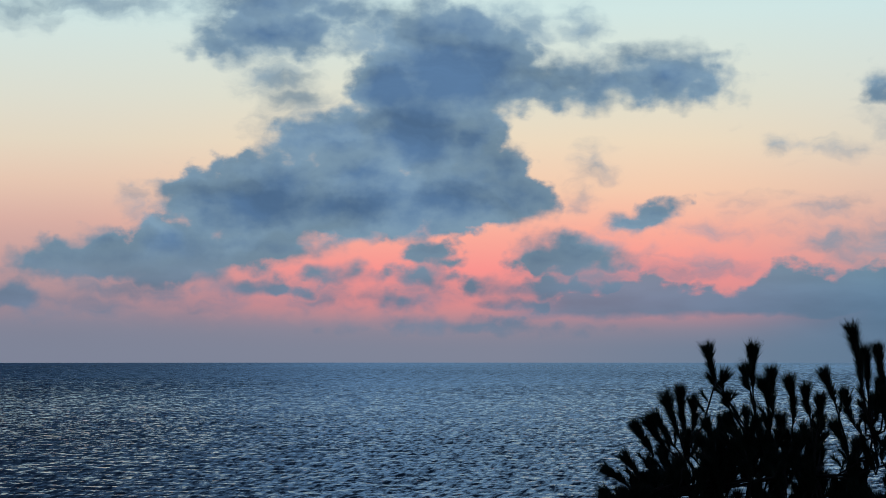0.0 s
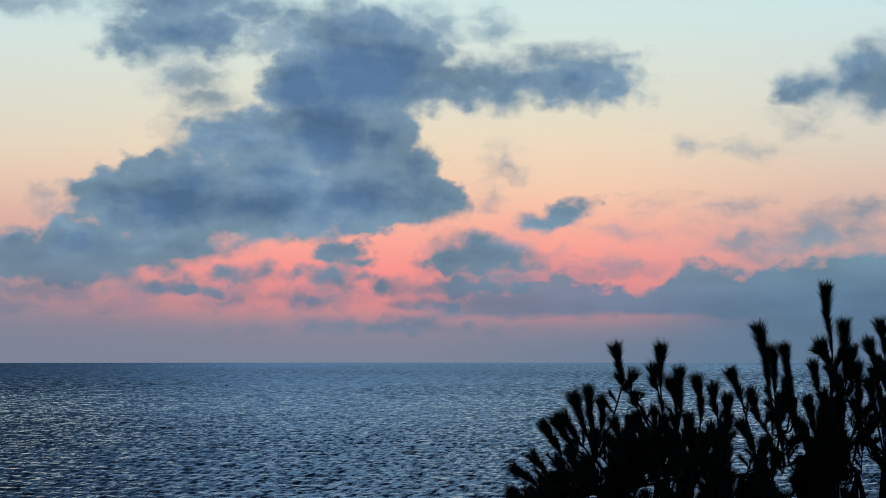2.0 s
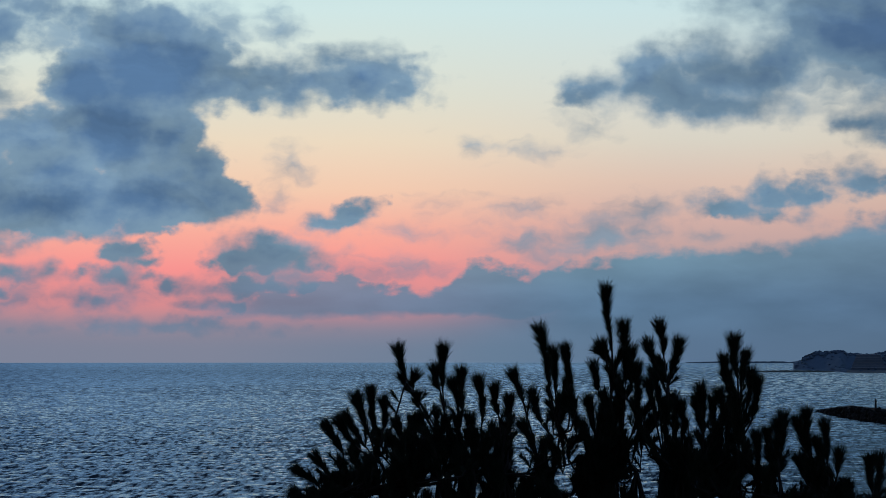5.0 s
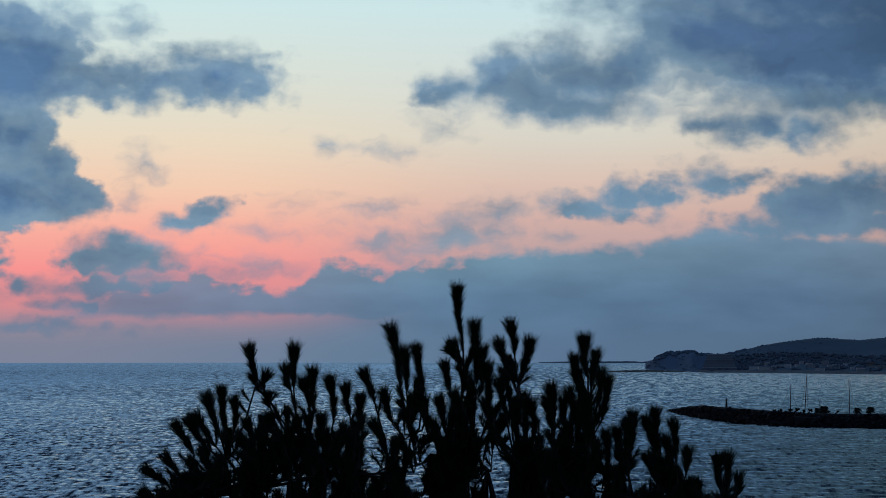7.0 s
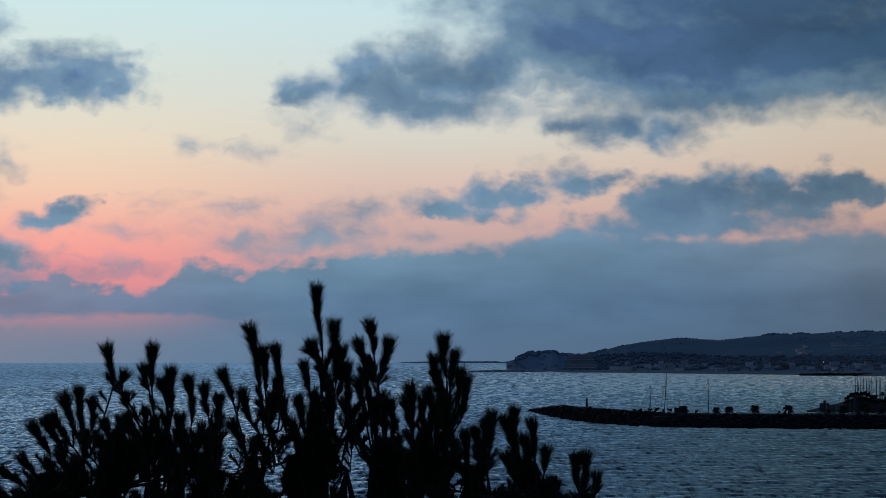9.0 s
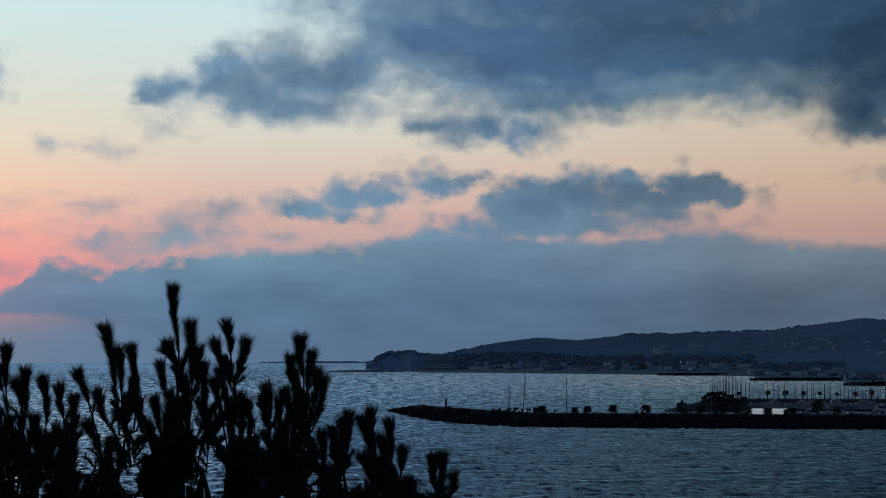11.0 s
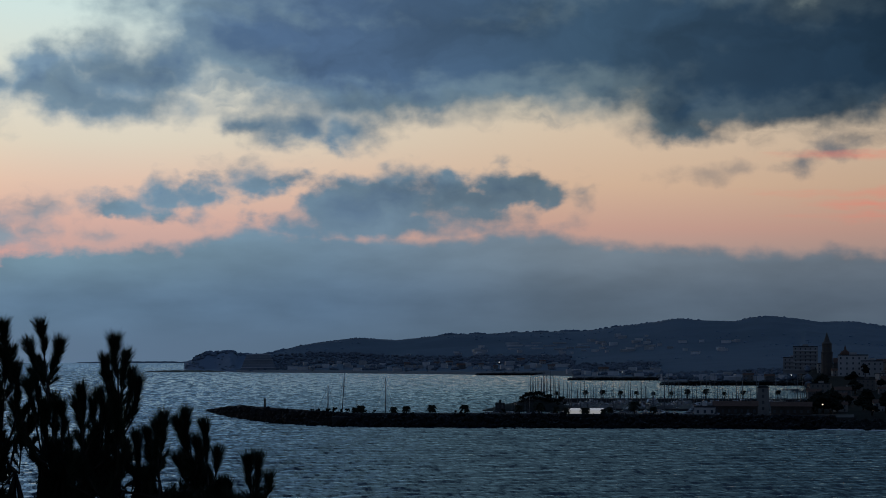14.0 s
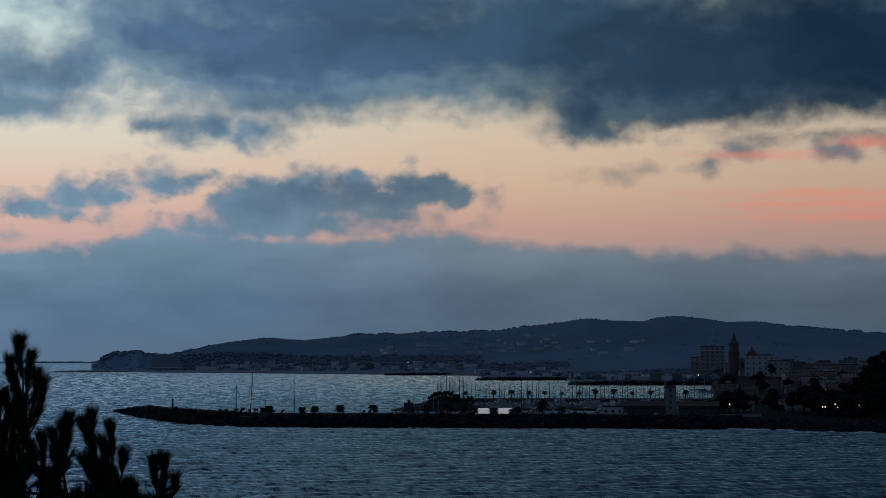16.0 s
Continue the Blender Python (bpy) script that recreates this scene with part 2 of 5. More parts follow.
# cloud colour: blue-grey, darker where thick, darker away from the sunset
thick = W.smooth(W.math("MULTIPLY_ADD", billow, 0.9, W.math("MULTIPLY_ADD", tuft, 0.45, field)), -0.05, W.math("MULTIPLY_ADD", decked, W.smooth(bearing, 13.0, 18.0, 0.35, -0.12), 0.75))
span_c = W.smooth(bearing, 0.0, 40.0, kind="LINEAR")
mid_c = W.ramp(span_c, [(0.2, lin(120, 148, 170)), (0.45, lin(104, 132, 155)), (0.6, lin(88, 110, 125)), (0.7, lin(64, 84, 100)), (0.8, lin(46, 65, 81))], "LINEAR")
core_c = W.ramp(span_c, [(0.2, lin(83, 115, 151)), (0.45, lin(74, 102, 136)), (0.6, lin(54, 81, 106)), (0.7, lin(37, 60, 82)), (0.8, lin(23, 44, 63))], "LINEAR")
cloud_c = W.mix(thick, mid_c, core_c)
drift = W.noise(W.vec("MULTIPLY", Q, (0.32, 0.75, 0.0)), 1.0, 4, 0.5, "2D", distort=0.6)
cloud_c = W.mix(1.0, cloud_c, W.smooth(drift, 0.3, 0.7, 0.82, 1.2, "LINEAR"), "MULTIPLY")
low_top = W.ramp(span_c, [(0.05, lin(116, 138, 156)), (0.25, lin(115, 147, 165)), (0.45, lin(108, 136, 160)), (0.6, lin(112, 129, 145)), (0.85, lin(103, 115, 129))], "LINEAR")
low_foot = W.ramp(span_c, [(0.05, lin(110, 127, 152)), (0.25, lin(93, 123, 151)), (0.45, lin(85, 112, 140)), (0.6, lin(84, 102, 121)), (0.85, lin(77, 91, 108))], "LINEAR")
low_c = W.mix(W.smooth(rise, 2.4, 0.8), low_top, low_foot)
low_c = W.mix(1.0, low_c, W.smooth(W.noise(W.vec("MULTIPLY", P, (0.5, 1.6, 0.0)), 0.8, 5, 0.5, "2D"), 0.3, 0.7, 0.9, 1.1, "LINEAR"), "MULTIPLY")
low_f = W.math("MAXIMUM", W.smooth(rise, W.smooth(bearing, 5.0, 14.0, 2.7, 4.4), 1.3), W.math("MULTIPLY", bank, W.smooth(ragged, 0.25, 0.0)))
cloud_c = W.mix(low_f, cloud_c, low_c)
sky = W.mix(cover, clear, cloud_c)
shred_f = W.smooth(W.math("MULTIPLY_ADD", tuft, 0.5, W.math("MULTIPLY_ADD", billow, 0.25, shreds)), -0.2, 0.26, 0.0, W.smooth(bearing, 27.2, 28.2, 0.45, 0.82))
sky = W.mix(shred_f, sky, lin(91, 104, 118))
# haze on the horizon
haze_c = W.ramp(span_c, [(0.04, lin(126, 132, 152)), (0.2, lin(101, 125, 150)), (0.32, lin(90, 115, 143)), (0.62, lin(77, 98, 118)), (0.85, lin(70, 89, 106))], "LINEAR")
sky = W.mix(W.smooth(rise, W.smooth(bearing, -4.0, 1.0, 1.15, 0.85), -0.25, 0.0, 0.9), sky, haze_c)
# higher up than the picture reaches: an even deck of blue-grey cloud, brighter over the sunset
high_c = W.ramp(W.smooth(bearing, -40.0, 60.0, kind="LINEAR"),
                [(0.0, lin(40, 58, 84)), (0.30, lin(52, 78, 110)), (0.36, lin(98, 138, 182)), (0.42, lin(134, 180, 226)), (0.48, lin(136, 180, 222)), (0.54, lin(91, 129, 168)), (0.62, lin(86, 119, 140)),
                 (0.72, lin(55, 82, 102)), (1.0, lin(36, 54, 80))], "LINEAR")
high_c = W.mix(1.0, high_c, W.smooth(W.noise(P, 0.12, 4, 0.55, "2D"), 0.3, 0.7, 0.85, 1.45, "LINEAR"), "MULTIPLY")
sky = W.mix(W.smooth(rise, 8.2, 12.0), sky, high_c)
# a few thin streaks that still catch the sun
streak = masses([(31.7, 3.4, 1.42, 0.06), (30.81, 3.13, 0.77, 0.06), (32.07, 2.87, 1.29, 0.06), (31.95, 3.14, 0.9, 0.1), (30.05, 4.26, 0.77, 0.05),
    (32.51, 4.54, 0.58, 0.09)], None, 0.05, W.vec("ADD", P, W.vec("MULTIPLY", n2, (1.0, 0.18, 0.0))))
streak = W.math("MULTIPLY_ADD", W.noise(W.vec("MULTIPLY", P, (0.6, 6.0, 0.0)), 1.2, 4, 0.6, "2D"), 0.18, W.math("SUBTRACT", streak, 0.09))
sky = W.mix(W.smooth(streak, -0.14, 0.16, 0.0, 0.62), sky, lin(228, 124, 112))
# the far half of the sky is deep in dusk
away = W.smooth(W.math("ABSOLUTE", W.math("SUBTRACT", bearing, 8.0)), 45.0, 120.0)
sky = W.mix(away, sky, lin(54, 68, 90))
overhead = W.smooth(rise, 26.0, 55.0)
sky = W.mix(overhead, sky, lin(58, 80, 112))
bg = W.node("ShaderNodeBackground")
W.put(bg.inputs[0], sky)
bg.inputs[1].default_value = 1.0
W.put(W.node("ShaderNodeOutputWorld").inputs[0], bg.outputs[0])


# ================= materials =================
def material(name, base, second=None, scale=1.0, rough=0.85, bump=0.0, bump_scale=None, metal=0.0, spec=0.4, rand=0.0, detail=5):
    m = bpy.data.materials.new(name)
    m.use_nodes = True
    m.node_tree.nodes.clear()
    N = Net(m.node_tree)
    b = N.node("ShaderNodeBsdfPrincipled")
    co = N.node("ShaderNodeTexCoord").outputs["Object"]
    second = second or tuple(c * 0.6 for c in base)
    big = N.smooth(N.noise(co, scale * 0.17, 3), 0.3, 0.7)
    small = N.smooth(N.noise(co, scale, detail, 0.6), 0.3, 0.7)
    f = N.math("MULTIPLY_ADD", big, 0.5, N.math("MULTIPLY", small, 0.5))
    c = N.mix(f, (*base, 1), (*second, 1))
    if rand:
        r = N.node("ShaderNodeObjectInfo").outputs["Random"]
        c = N.mix(1.0, c, N.smooth(r, 0, 1, 1 - rand, 1 + rand, "LINEAR"), "MULTIPLY")
    N.put(b.inputs["Base Color"], c)
    N.put(b.inputs["Roughness"], N.smooth(small, 0, 1, rough - 0.08, min(1.0, rough + 0.08), "LINEAR"))
    b.inputs["Metallic"].default_value = metal
    b.inputs["Specular IOR Level"].default_value = spec
    if bump:
        bn = N.node("ShaderNodeBump")
        bn.inputs["Strength"].default_value = 0.6
        bn.inputs["Distance"].default_value = bump
        N.put(bn.inputs["Height"], N.noise(co, bump_scale or scale * 3, 5, 0.6))
        N.put(b.inputs["Normal"], bn.outputs[0])
    N.put(N.node("ShaderNodeOutputMaterial").inputs[0], b.outputs[0])
    return m


def lamp_material(name, colour, strength):
    m = bpy.data.materials.new(name)
    m.use_nodes = True
    m.node_tree.nodes.clear()
    N = Net(m.node_tree)
    e = N.node("ShaderNodeEmission")
    e.inputs[0].default_value, e.inputs[1].default_value = (*colour, 1), strength
    N.put(N.node("ShaderNodeOutputMaterial").inputs[0], e.outputs[0])
    return m


def sea_material():
    m = bpy.data.materials.new("sea_water")
    m.use_nodes = True
    m.node_tree.nodes.clear()
    N = Net(m.node_tree)
    b = N.node("ShaderNodeBsdfPrincipled")
    co = N.node("ShaderNodeTexCoord").outputs["Object"]
    b.inputs["Base Color"].default_value = (0.010, 0.031, 0.056, 1)
    b.inputs["IOR"].default_value = 1.33
    # facets of the waves, laid over the modelled swell: three sizes, steeper on the side that faces the shore
    turned = N.node("ShaderNodeMapping", vector_type="POINT")
    N.put(turned.inputs[0], co)
    turned.inputs[2].default_value = (0, 0, radians(12))
    v = turned.outputs[0]
    near = N.noise(N.vec("MULTIPLY", v, (0.45, 0.125, 1)), 1.0, 5, 0.68, "2D")
    mid = N.noise(N.vec("MULTIPLY", v, (0.24, 0.075, 1)), 1.0, 4, 0.6, "2D")
    far = N.noise(N.vec("MULTIPLY", v, (0.12, 0.028, 1)), 1.0, 3, 0.6, "2D")
    side = N.noise(N.vec("MULTIPLY", v, (0.4, 0.2, 1)), 1.0, 2, 0.6, "2D", out=1)
    gust = N.smooth(N.noise(N.vec("MULTIPLY", v, (0.0016, 0.0009, 1)), 1.0, 4, 0.55, "2D"), 0.36, 0.66)
    dist = N.node("ShaderNodeVectorMath", operation="LENGTH")
    N.put(dist.inputs[0], co)
    away = dist.outputs["Value"]
    part_far = N.smooth(away, 700.0, 2600.0, 0.05, 0.40)
    part_near = N.smooth(away, 700.0, 2600.0, 0.66, 0.26)
    steep = N.math("MULTIPLY_ADD", near, part_near, N.math("MULTIPLY_ADD", mid, N.smooth(away, 700.0, 2600.0, 0.28, 0.32), N.math("MULTIPLY", far, part_far)))
    steep = N.smooth(steep, 0.40, 0.62, 0.0, 1.0, "LINEAR")
    steep = N.math("MULTIPLY", N.math("MULTIPLY", steep, steep), N.smooth(gust, 0, 1, 0.26, 0.48, "LINEAR"))
    # calmer in the shelter of the mole, and glassy far out under the haze
    across = N.node("ShaderNodeSeparateXYZ")
    N.put(across.inputs[0], co)
    shelter = N.smooth(N.math("DIVIDE", across.outputs[0], away), 0.14, 0.38, 0.0, 1.0)
    calm = N.smooth(N.math("MULTIPLY_ADD", gust, 900.0, away), 3800.0, 4300.0)
    level = N.math("MULTIPLY_ADD", N.smooth(away, 1250.0, 2500.0, 0.0, -0.055), shelter, 0.11)
    lively = N.smooth(N.math("DIVIDE", across.outputs[0], away), 0.05, -0.15, 1.14, 1.36)
    steep = N.math("MULTIPLY_ADD", N.math("SUBTRACT", steep, 0.11), N.math("MULTIPLY_ADD", N.math("SUBTRACT", N.smooth(away, 1000.0, 1300.0, 0.70, 0.95), lively), shelter, lively), level)
    steep = N.math("MULTIPLY", steep, N.smooth(calm, 0, 1, 1.0, 0.5))
    tilt = N.node("ShaderNodeCombineXYZ")
    sx = N.node("ShaderNodeSeparateXYZ")
    N.put(sx.inputs[0], side)
    N.put(tilt.inputs[0], N.math("MULTIPLY", N.math("SUBTRACT", sx.outputs[0], 0.5), 0.35))
    open_sea = N.math("MULTIPLY", N.smooth(away, 600.0, 3300.0, -0.044, -0.115), N.smooth(calm, 0, 1, 1.0, 0.95))
    in_lee = N.smooth(away, 1250.0, 2500.0, -0.084, -0.088)
    offshore = N.math("MULTIPLY_ADD", N.math("SUBTRACT", in_lee, open_sea), shelter, open_sea)
    # the breeze freshens away from the land
    fresh = N.smooth(N.math("DIVIDE", across.outputs[0], away), 0.10, -0.11, 0.0, -0.021)
    N.put(tilt.inputs[1], N.math("MULTIPLY_ADD", steep, -1.0, N.math("ADD", offshore, fresh)))
    geo = N.node("ShaderNodeNewGeometry").outputs["Normal"]
    N.put(b.inputs["Normal"], N.vec("NORMALIZE", N.vec("ADD", geo, tilt.outputs[0])))
    N.put(b.inputs["Roughness"], N.smooth(gust, 0, 1, 0.06, 0.12, "LINEAR"))
    N.put(N.node("ShaderNodeOutputMaterial").inputs[0], b.outputs[0])
    return m


SEA = sea_material()
# distance haze is painted into these three far-land colours as a blue-grey tint
HAZED_SCRUB = material("hazed_limestone_scrub", (0.165, 0.220, 0.270), (0.132, 0.176, 0.216), 0.012, 0.95, spec=0.05)
HAZED_WOODS = material("far_hazed_garrigue_scrub", (0.175, 0.242, 0.33), (0.14, 0.193, 0.262), 0.02, 0.95, spec=0.05)
HAZED_TREE = material("far_hazed_tree_crown", (0.21, 0.28, 0.36), (0.17, 0.228, 0.295), 0.2, 0.95, spec=0.05)
WOODS = material("dark_tree_crown", (0.018, 0.023, 0.017), (0.012, 0.016, 0.012), 0.3, 0.95, spec=0.1)
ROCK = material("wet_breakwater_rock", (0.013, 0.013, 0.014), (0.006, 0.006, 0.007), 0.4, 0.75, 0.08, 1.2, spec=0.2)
CONCRETE = material("weathered_concrete", (0.085, 0.084, 0.082), (0.052, 0.052, 0.052), 0.5, 0.9, 0.02, 3)
ASPHALT = material("quay_asphalt", (0.055, 0.055, 0.057), (0.04, 0.04, 0.042), 0.6, 0.9)
BLOCK_WALL = material("grey_white_render", (0.54, 0.54, 0.54), (0.43, 0.43, 0.435), 0.3, 0.9, rand=0.25)
HILL_WALL = material("distant_pale_render", (0.62, 0.62, 0.63), (0.50, 0.51, 0.52), 0.3, 0.9, rand=0.35)
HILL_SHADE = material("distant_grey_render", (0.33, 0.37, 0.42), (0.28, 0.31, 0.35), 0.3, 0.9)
BEACH = material("damp_beach_sand", (0.25, 0.245, 0.24), (0.19, 0.19, 0.19), 0.01, 0.95, spec=0.05)
TOWER_WALL = material("grey_tower_render", (0.33, 0.32, 0.305), (0.24, 0.235, 0.225), 0.3, 0.9, 0.03, 2)
# the far shore's blue-grey haze is mixed into this foliage colour
HAZED_GARDEN = material("hazed_garden_foliage", (0.18, 0.22, 0.265), (0.14, 0.17, 0.21), 0.2, 0.95, spec=0.05)
WHITE_WALL = material("white_render", (0.78, 0.77, 0.75), (0.66, 0.65, 0.63), 0.3, 0.9, rand=0.25)
TOWN_WALL = material("dusky_town_render", (0.38, 0.365, 0.345), (0.27, 0.26, 0.25), 0.3, 0.9, rand=0.5)
STONE_WALL = material("sandstone_wall", (0.13, 0.115, 0.10), (0.085, 0.075, 0.07), 0.35, 0.9, 0.05, 2)
TILE_ROOF = material("clay_roof", (0.17, 0.09, 0.06), (0.11, 0.06, 0.045), 0.8, 0.9)
GLASS = material("dark_window_glass", (0.13, 0.14, 0.15), (0.08, 0.085, 0.09), 0.5, 0.12, spec=0.6)
HULL = material("white_gelcoat", (0.50, 0.51, 0.52), (0.40, 0.41, 0.43), 0.5, 0.3, rand=0.55)
HULL_DARK = material("navy_gelcoat", (0.03, 0.045, 0.09), (0.025, 0.035, 0.07), 0.5, 0.3)
ALLOY = material("mast_alloy", (0.26, 0.27, 0.28), (0.19, 0.195, 0.20), 2.0, 0.5, metal=0.4)
CANVAS = material("blue_canvas", (0.03, 0.05, 0.11), (0.025, 0.04, 0.08), 3.0, 0.9)
WHITE_CANVAS = material("white_marquee_cloth", (0.78, 0.78, 0.76), (0.70, 0.70, 0.69), 0.8, 0.8)
BARK = material("pine_bark", (0.055, 0.042, 0.034), (0.03, 0.024, 0.02), 12.0, 0.95, 0.006, 30)
NEEDLE = material("pine_needles", (0.030, 0.040, 0.022), (0.018, 0.025, 0.014), 8.0, 0.75, spec=0.2)
PALM_LEAF = material("palm_frond", (0.035, 0.042, 0.028), (0.024, 0.03, 0.02), 1.0, 0.8, spec=0.2)
PALM_TRUNK = material("palm_trunk", (0.10, 0.08, 0.06), (0.06, 0.05, 0.04), 3.0, 0.95)
STEEL = material("painted_steel", (0.10, 0.10, 0.105), (0.07, 0.07, 0.075), 3.0, 0.6)
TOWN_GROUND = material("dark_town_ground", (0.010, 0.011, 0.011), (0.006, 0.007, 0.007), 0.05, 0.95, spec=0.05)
BANK = material("planted_bank", (0.028, 0.031, 0.028), (0.018, 0.02, 0.018), 0.2, 0.95, spec=0.1)
OLD_STONE = material("dark_old_stone", (0.10, 0.085, 0.07), (0.06, 0.052, 0.045), 0.35, 0.9, 0.05, 2)
SOIL = material("dry_hillside_soil", (0.12, 0.10, 0.07), (0.06, 0.062, 0.04), 0.6, 0.95, 0.05, 2)
PAINT = material("car_paint", (0.32, 0.33, 0.35), (0.28, 0.29, 0.31), 1.0, 0.3, rand=0.7)
RUBBER = material("black_rubber", (0.015, 0.015, 0.015), (0.02, 0.02, 0.02), 5, 0.85)
FOAM = material("surf_foam", (0.80, 0.82, 0.84), (0.55, 0.6, 0.64), 0.8, 0.8)
def lit_cloth():
    m = material("lit_marquee_cloth", (0.78, 0.78, 0.76), (0.70, 0.70, 0.69), 0.8, 0.8)
    b = next(n for n in m.node_tree.nodes if n.type == "BSDF_PRINCIPLED")
    b.inputs["Emission Color"].default_value, b.inputs["Emission Strength"].default_value = (0.9, 0.95, 1.0, 1), 0.26
    return m


LIT_CLOTH = lit_cloth()
LAMP_WARM = lamp_material("lit_lamp_warm", (1.0, 0.78, 0.55), 1.5)
LAMP_COOL = lamp_material("lit_lamp_cool", (0.95, 0.97, 1.0), 1.2)


# ================= mesh helpers =================
def mesh_of(bm, name, mat, smooth=False):
    me = bpy.data.meshes.new(name)
    bm.to_mesh(me)
    bm.free()
    for m in (mat if isinstance(mat, (list, tuple)) else [mat]):
        me.materials.append(m)
    if smooth:
        me.polygons.foreach_set("use_smooth", [True] * len(me.polygons))
    return me


def part(name, bm, mat, parent, label="", smooth=False, kind=""):
    ob = new(name, mesh_of(bm, name, mat, smooth))
    ob.parent = parent
    tagged(ob, label, kind=kind)
    return ob


def share(name, me, parent, m=None):
    ob = new(name, me)
    ob.parent = parent
    if m is not None:
        ob.matrix_basis = m
    return ob


def empty(name, m, label, category, group=""):
    ob = new(name)
    ob.matrix_basis = m
    ob.empty_display_size = 0.5
    return tagged(ob, label, category, group)


def box(bm, x0, y0, z0, x1, y1, z1, bevel=0.0, m=None):
    r = bmesh.ops.create_cube(bm, size=1.0)
    vs = r["verts"]
    for v in vs:
        v.co = Vector((x0 + (v.co.x + 0.5) * (x1 - x0), y0 + (v.co.y + 0.5) * (y1 - y0), z0 + (v.co.z + 0.5) * (z1 - z0)))
    if bevel:
        es = list({e for v in vs for e in v.link_edges})
        r = bmesh.ops.bevel(bm, geom=es, offset=bevel, segments=1, affect="EDGES")
        vs = r["verts"]
    if m is not None:
        for v in vs:
            v.co = m @ v.co
    return vs


def tube(bm, pts, radii, n=6, cap=True):
    """A tapered tube along points."""
    rings = []
    pts = [Vector(p) for p in pts]
    for i, p in enumerate(pts):
        d = (pts[min(i + 1, len(pts) - 1)] - pts[max(i - 1, 0)]).normalized()
        s = d.cross(Vector((0.31, 0.83, 0.46))).normalized()
        u = d.cross(s)
        rings.append([bm.verts.new(p + (s * math.cos(2 * math.pi * k / n) + u * math.sin(2 * math.pi * k / n)) * radii[i]) for k in range(n)])
    for a, b in zip(rings, rings[1:]):
        for k in range(n):
            bm.faces.new((a[k], a[(k + 1) % n], b[(k + 1) % n], b[k]))
    if cap:
        bm.faces.new(rings[0][::-1])
        bm.faces.new(rings[-1])


def lathe(bm, profile, n=12, centre=(0, 0)):
    rings = [[bm.verts.new((centre[0] + r * math.cos(2 * math.pi * k / n), centre[1] + r * math.sin(2 * math.pi * k / n), z)) for k in range(n)] for r, z in profile]
    for a, b in zip(rings, rings[1:]):
        for k in range(n):
            bm.faces.new((a[k], a[(k + 1) % n], b[(k + 1) % n], b[k]))
    bm.faces.new(rings[0][::-1])
    bm.faces.new(rings[-1])


class Heap:
    """Vertices and faces gathered quickly for one large mesh."""

    def __init__(self):
        self.v, self.f = [], []

    def add(self, vs, fs):
        o = len(self.v)
        self.v.extend(vs)
        self.f.extend(tuple(i + o for i in f) for f in fs)

    def mesh(self, name, mat, smooth=False):
        me = bpy.data.meshes.new(name)
        me.from_pydata([tuple(v) for v in self.v], [], self.f)
        me.materials.append(mat)
        if smooth:
            me.polygons.foreach_set("use_smooth", [True] * len(me.polygons))
        return me


def ico(sub=1):
    bm = bmesh.new()
    bmesh.ops.create_icosphere(bm, subdivisions=sub, radius=1.0)
    vs, fs = [v.co.copy() for v in bm.verts], [tuple(v.index for v in f.verts) for f in bm.faces]
    bm.free()
    return vs, fs


ICO1 = ico(1)


def curve(points, x):
    """Straight-line interpolation in a short table."""
    if x <= points[0][0]:
        return points[0][1]
    for (a, p), (b, q) in zip(points, points[1:]):
        if x <= b:
            return p + (q - p) * (x - a) / (b - a)
    return points[-1][1]


def ease(t):
    t = max(0.0, min(1.0, t))
    return t * t * (3 - 2 * t)


